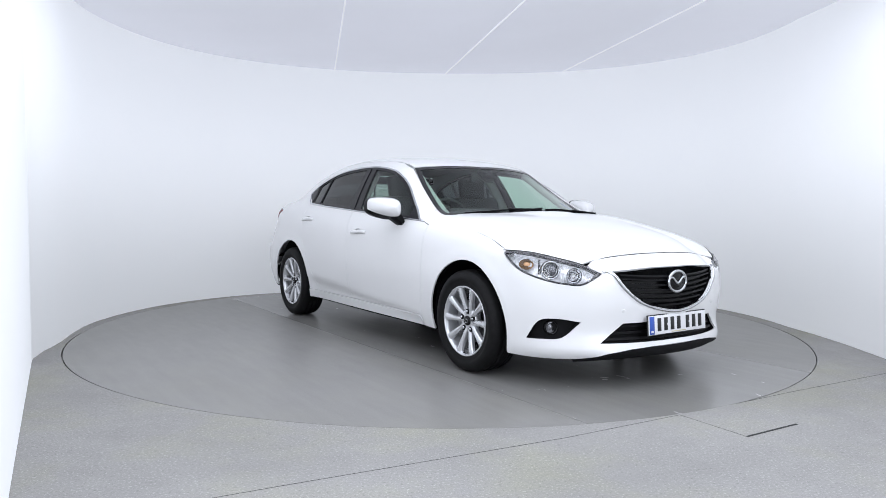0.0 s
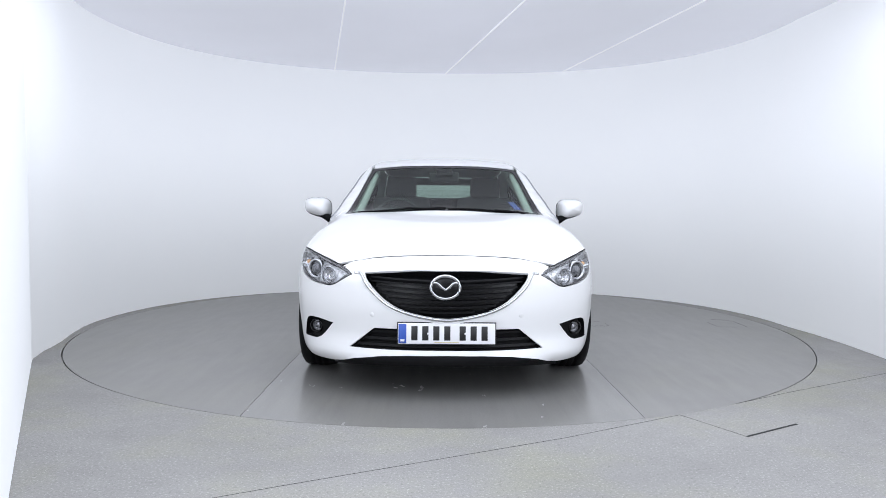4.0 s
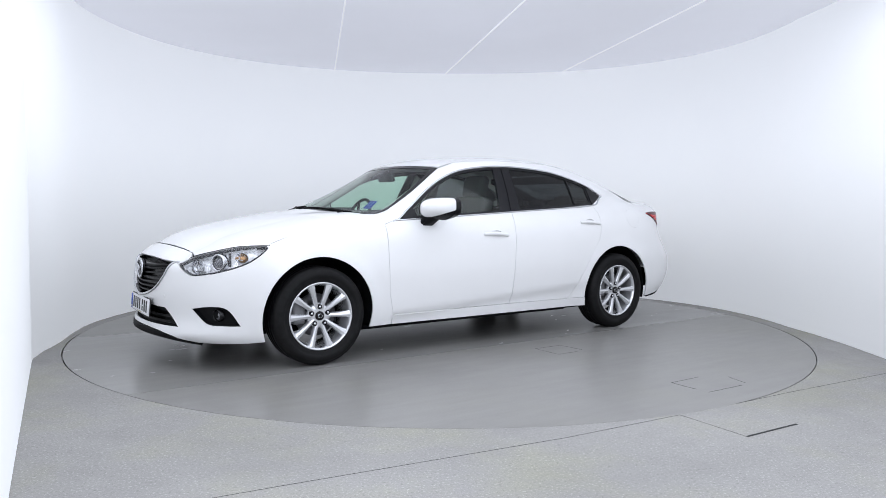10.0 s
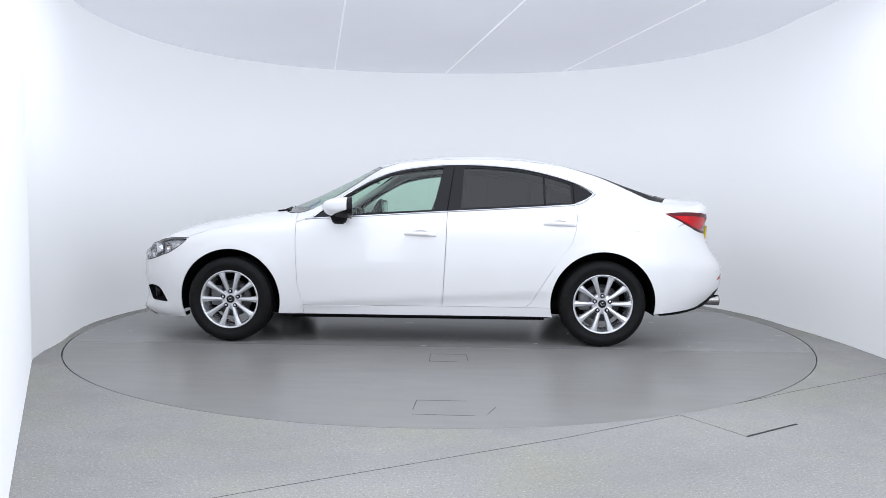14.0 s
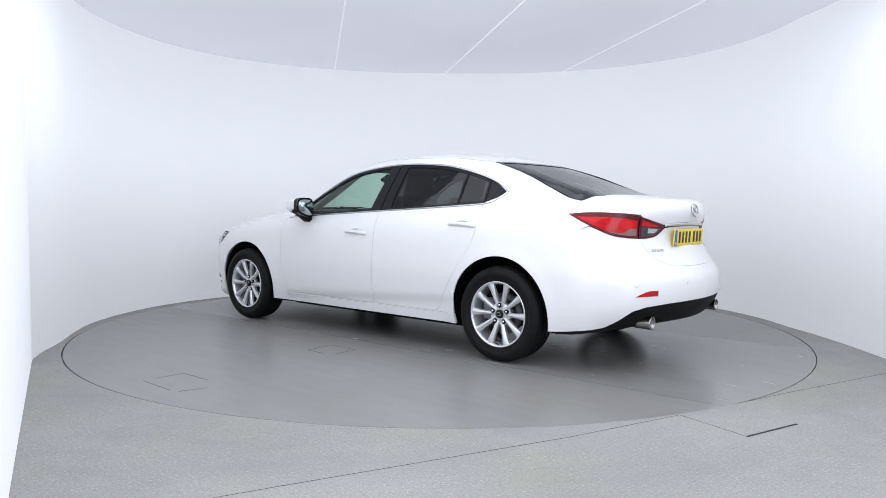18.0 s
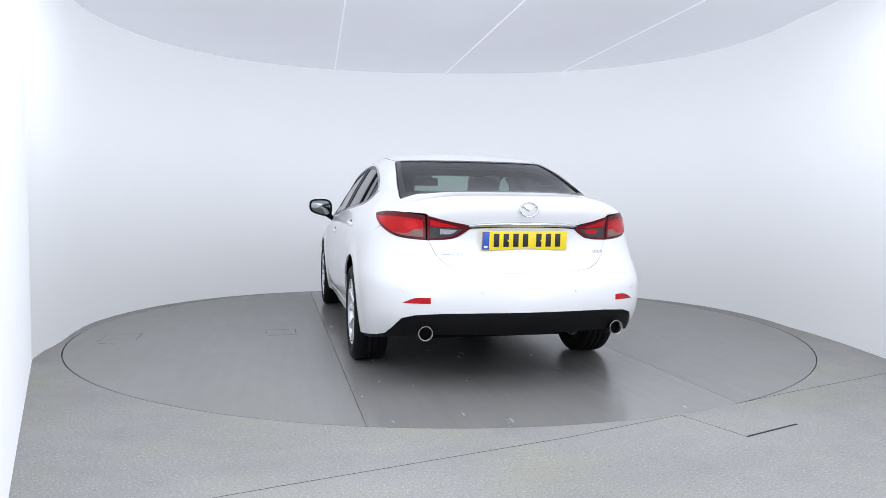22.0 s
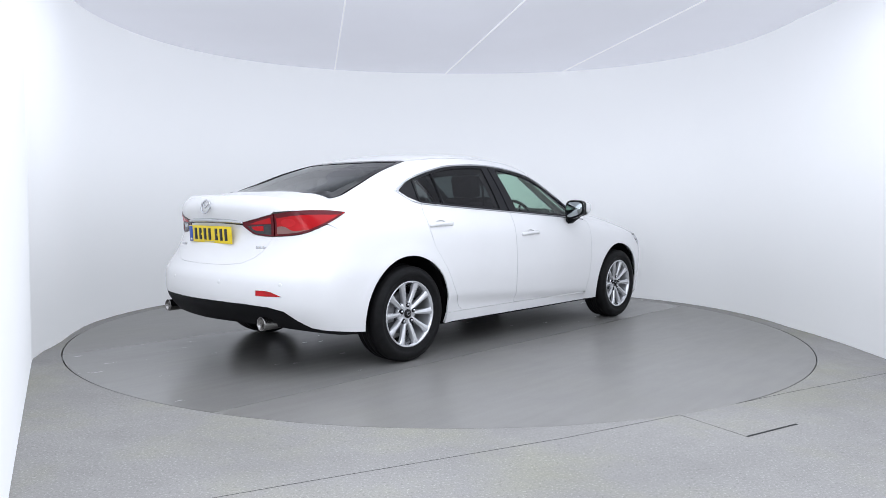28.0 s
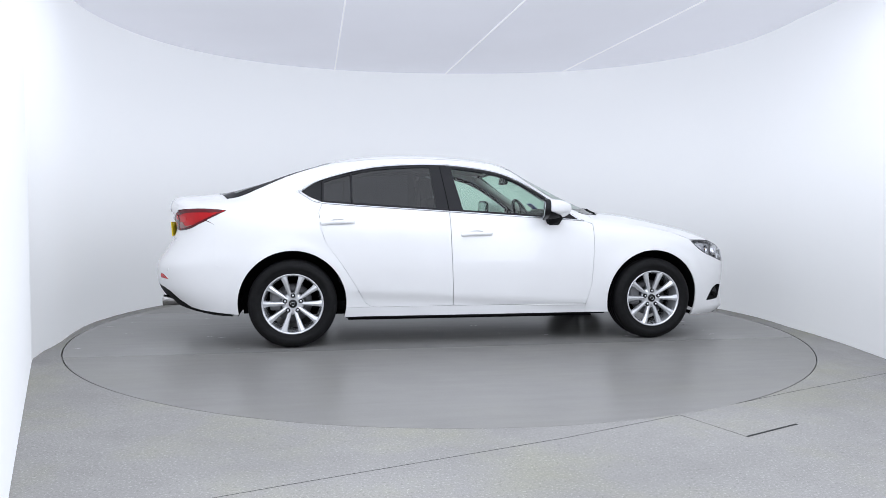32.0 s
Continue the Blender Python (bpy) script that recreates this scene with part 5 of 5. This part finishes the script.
def make_wheel():
    w = part("wheel", rim_bm(), M_SILVER, car, "silver ten-spoke alloy wheel with a black tyre")
    part("tyre", tyre_bm(), M_RUBBER, w, "black tyre")
    first = None
    for i in range(10):
        a = math.radians(18 + 36 * i)
        if first is None:
            first = part("spoke", moved(spoke_bm(), RIM_SCALE), M_SILVER, w, smooth=False)
            sp = first
        else:
            sp = new("spoke", first.data)
            sp.parent = w
        sp.matrix_basis = Matrix.Rotation(a, 4, "Y")
    part("hub", lathe([(0.03, 0.086), (0.062, 0.082), (0.070, 0.074), (0.073, 0.060), (0.074, 0.034), (0.070, 0.0)], 40), M_SILVER, w)
    cap = part("centre_cap", lathe([(0.06, 0.031), (0.082, 0.030), (0.085, 0.026), (0.0855, 0.0)], 32), M_GLOSSBLACK, w, "black centre cap")
    for i in range(5):
        a = math.radians(90 + 72 * i)
        m = Matrix.Translation((0.060 * math.cos(a), 0, 0.060 * math.sin(a)))
        # dark plugs stand in for the shade inside the lug holes
        part("lug_shade_plug", moved(lathe([(0.060, 0.0165), (0.0800, 0.0165), (0.0803, 0.014), (0.0803, 0.0)], 18), m), M_DARK, w)
        part("lug_nut", moved(lathe([(0.070, 0.0100), (0.084, 0.0100), (0.087, 0.007), (0.087, 0.0)], 6), m), M_CHROME, w)
    part("cap_mark", tube([(0.015 * math.cos(2 * math.pi * i / 20), 0.086, 0.012 * math.sin(2 * math.pi * i / 20)) for i in range(20)], 0.0016, 6, closed=True), M_CHROME, cap)
    part("brake_disc", lathe([(-0.012, 0.05), (0.012, 0.05), (0.012, 0.142), (-0.012, 0.142)], 48), M_DISC, w, "dull dark brake disc")
    cal = rbox(0.085, 0.075, 0.15, 0.02, 2, Matrix.Translation((0.125, 0.0, 0.02)))
    part("caliper", cal, mat("caliper_grey", (0.20, 0.20, 0.21), 0.5, vary=0.1, scale=40), w)
    part("valve", tube([(0.0, 0.09, -0.205), (0.0, 0.108, -0.198)], 0.004, 6), M_BLACK, w)
    return w


WHEEL_Y = 0.80
wheel_fl = make_wheel()
spots = [(1.43, WHEEL_Y, 0), (1.43, -WHEEL_Y, 180), (-1.415, WHEEL_Y, 0), (-1.415, -WHEEL_Y, 180)]
for i, (x, y, turn_) in enumerate(spots):
    m = Matrix.Translation((x, y, 0.326 - OFF[2])) @ pose(0, 0, 0, 0, 0, turn_)
    if i == 0:
        wheel_fl.matrix_basis = m
    else:
        copy_thing(wheel_fl, m)

# wheel housings and underside
for x, y in ((1.43, 1), (1.43, -1), (-1.415, 1), (-1.415, -1)):
    bm = bmesh.new()
    prev = None
    for i in range(25):
        a = math.radians(-14 + 208 * i / 24)
        c, s_ = 0.405 * math.cos(a), 0.405 * math.sin(a)
        row = [bm.verts.new((x + c, yy * y, 0.32 + s_)) for yy in (0.50, 0.68, 0.855)]
        if prev:
            for k in range(2):
                bm.faces.new((prev[k], prev[k + 1], row[k + 1], row[k]))
        prev = row
    inner = [bm.verts.new((x + 0.405 * math.cos(math.radians(-14 + 208 * i / 24)), 0.50 * y, 0.32 + 0.405 * math.sin(math.radians(-14 + 208 * i / 24)))) for i in range(25)]
    bm.faces.new(inner)
    bmesh.ops.recalc_face_normals(bm, faces=bm.faces)
    part("wheel_housing", bm, M_DARK, car, "dark wheel housing")
under = bmesh.new()
for x0, x1, hy, z0, z1 in ((-1.80, 2.15, 0.49, 0.19, 0.26), (-1.00, 1.00, 0.83, 0.192, 0.25), (-1.00, 1.00, 0.66, 0.150, 0.19), (-1.75, -1.01, 0.48, 0.172, 0.188), (1.01, 1.75, 0.48, 0.155, 0.18), (1.83, 2.08, 0.52, 0.19, 0.24), (-2.2, -1.80, 0.62, 0.29, 0.34)):
    bmesh.ops.create_cube(under, size=1, matrix=Matrix.LocRotScale(((x0 + x1) / 2, 0, (z0 + z1) / 2), None, (x1 - x0, 2 * hy, z1 - z0)))
part("underbody", under, M_DARK, car, "dark underbody", False)
for s in (1, -1):
    part("mud_flap", rbox(0.014, 0.14, 0.03, 0.004, 1, Matrix.Translation((1.838, 0.73 * s, 0.175))), M_BLACK, car, "small black air deflector")

# ---- car: cabin ----
M_BLOCK = mat("black_cover", (0.008, 0.008, 0.009), 0.8, spec=0.1)
M_CLOTH = mat("black_seat_cloth", (0.030, 0.030, 0.033), 0.9, vary=0.2, scale=80, bump=0.2, bump_scale=600)
M_TRIM = mat("dark_cabin_trim", (0.022, 0.022, 0.024), 0.6, vary=0.15, scale=40)
M_LINING = mat("pale_headlining", (0.45, 0.45, 0.44), 0.9, vary=0.05, scale=30)


def seat(x, y, width, name="front_seat"):
    s = part(name, rbox(0.50, width, 0.16, 0.05, 3, Matrix.Translation((x + 0.12, y, 0.50)) @ pose(0, 0, 0, 0, -6, 0)), M_CLOTH, car, "black cloth seat with head restraint")
    part("backrest", rbox(0.13, width, 0.62, 0.055, 3, Matrix.Translation((x - 0.20, y, 0.82)) @ pose(0, 0, 0, 0, -20, 0)), M_CLOTH, s)
    part("head_restraint", rbox(0.10, 0.26, 0.19, 0.045, 3, Matrix.Translation((x - 0.335, y, 1.205)) @ pose(0, 0, 0, 0, -12, 0)), M_CLOTH, s)
    for d in (-0.05, 0.05):
        part("post", tube([(x - 0.315, y + d, 1.02), (x - 0.33, y + d, 1.13)], 0.006, 6), M_CHROME, s)
    return s


seat(0.10, 0.37, 0.50)
seat(0.10, -0.37, 0.50)
rs = part("rear_seat", rbox(0.50, 1.24, 0.16, 0.05, 3, Matrix.Translation((-0.82, 0, 0.50))), M_CLOTH, car, "black cloth rear bench with three head restraints")
part("backrest", rbox(0.14, 1.24, 0.56, 0.05, 3, Matrix.Translation((-1.14, 0, 0.78)) @ pose(0, 0, 0, 0, -24, 0)), M_CLOTH, rs)
for y in (0.36, 0.0, -0.36):
    part("head_restraint", rbox(0.09, 0.23, 0.13 if y else 0.09, 0.04, 3, Matrix.Translation((-1.28, y, 1.085 if y else 1.065))), M_CLOTH, rs)
dash = part("dashboard", rbox(0.42, 1.36, 0.22, 0.07, 3, Matrix.Translation((0.86, 0, 0.87)) @ pose(0, 0, 0, 0, 6, 0)), M_TRIM, car, "dark dashboard")
part("instrument_hood", rbox(0.20, 0.36, 0.10, 0.04, 3, Matrix.Translation((0.70, -0.36, 0.975))), M_TRIM, dash)
part("screen", rbox(0.02, 0.16, 0.10, 0.006, 2, Matrix.Translation((0.66, 0.0, 0.95))), M_GLOSSBLACK, dash)
mw = Matrix.Translation((0.50, -0.36, 0.93)) @ pose(0, 0, 0, 0, 65, 0)
steer = part("steering_wheel", tube([mw @ Vector((0.182 * math.cos(2 * math.pi * i / 40), 0.182 * math.sin(2 * math.pi * i / 40), 0)) for i in range(40)], 0.014, 8, closed=True), M_TRIM, car, "black steering wheel")
part("boss", rbox(0.15, 0.15, 0.05, 0.02, 2, mw), M_TRIM, steer)
for a in (90, 210, 330):
    part("spoke", tube([mw @ Vector((0, 0, 0)), mw @ Vector((0.18 * math.cos(math.radians(a)), 0.18 * math.sin(math.radians(a)), 0))], 0.012, 6), M_TRIM, steer)
part("inside_mirror", rbox(0.03, 0.235, 0.075, 0.015, 3, Matrix.Translation((0.42, 0.0, 1.275)) @ pose(0, 0, 0, 0, 12, 0)), M_TRIM, car, "black inside mirror")
part("sensor_block", rbox(0.10, 0.13, 0.030, 0.012, 2, Matrix.Translation((0.47, 0.0, top_z(0.47, 0.0) - 0.035)) @ pose(0, 0, 0, 0, 29, 0)), M_BLOCK, car, "black sensor cover behind the windscreen")
hl = sheet("top", half_top([(0.36, 0.0), (0.30, 0.4), (0.24, 0.52), (0.1, 0.54), (-1.0, 0.54), (-1.11, 0.5), (-1.17, 0.3), (-1.18, 0.0)]), step=0.08, off=-0.045, lip=0)
part("headlining", hl, M_LINING, car, "pale grey headlining")
part("floor_tub", rbox(2.5, 1.5, 0.06, 0.01, 1, Matrix.Translation((-0.1, 0, 0.28))), M_DARK, car)
part("bulkhead", rbox(0.06, 1.5, 0.62, 0.01, 1, Matrix.Translation((1.06, 0, 0.6))), M_DARK, car)
part("parcel_shelf", rbox(0.55, 1.22, 0.03, 0.01, 1, Matrix.Translation((-1.55, 0, 1.02))), M_TRIM, car, "dark parcel shelf")
both("door_card", "side", [(0.84, 0.30), (0.84, 0.90), (0.3, 0.935), (-0.2, 0.965), (-1.15, 1.015), (-1.15, 0.7), (-0.9, 0.30)], M_TRIM, off=-0.055, lip=0, step=0.08)
for s in (False, True):
    sg = np.array([1, -1, 1]) if s else np.array([1, 1, 1])
    pil = surface("top", [(0.86 - 0.56 * t, 0.655 - 0.095 * t) for t in np.linspace(0, 1, 8)], -0.04) * sg
    part("pillar_trim", tube(pil, 0.028, 8), M_LINING, car, "pale windscreen pillar trim")
    bpl = surface("side", [(-0.24 - 0.045 * t, 0.98 + 0.36 * t) for t in np.linspace(0, 1, 8)], -0.06) * sg
    part("pillar_trim", tube(bpl, 0.045, 8, flat=0.6), M_LINING, car)
    belt = [np.array((-0.30, 0.60, 1.22)) * sg, np.array((-0.28, 0.63, 0.9)) * sg, np.array((-0.25, 0.66, 0.55)) * sg]
    part("seat_belt", tube(belt, 0.012, 6, flat=0.3), M_TRIM, car)
q, nn = on_body("top", (0.86, 0.52, 1.05), -0.012)
pm = Matrix.Translation(q) @ Vector(nn).to_track_quat("Z", "Y").to_matrix().to_4x4() @ pose(0, 0, 0, 0, 0, -8)
per = part("permit", rbox(0.062, 0.115, 0.003, 0.001, 1, pm), mat("blue_permit", (0.06, 0.075, 0.34), 0.5, vary=0.3, scale=60), car, "small blue paper permit behind the windscreen")
M_FAINT = mat("faint_print", (0.16, 0.20, 0.48), 0.5)
for d in (-0.012, 0.010):
    part("text_bar", rbox(0.010, 0.08, 0.002, 0.0005, 1, pm @ Matrix.Translation((d, 0, 0.002))), M_FAINT, per)


def motions():
    rows_c, rows_t = [], []
    for t, a in TURN:
        m = pose(0, 0, 0, 0, 0, a)
        rows_t.append((t, m))
        rows_c.append((t, m @ Matrix.Translation(OFF)))
    walk(turntable, rows_t)
    walk(car, rows_c)


motions()
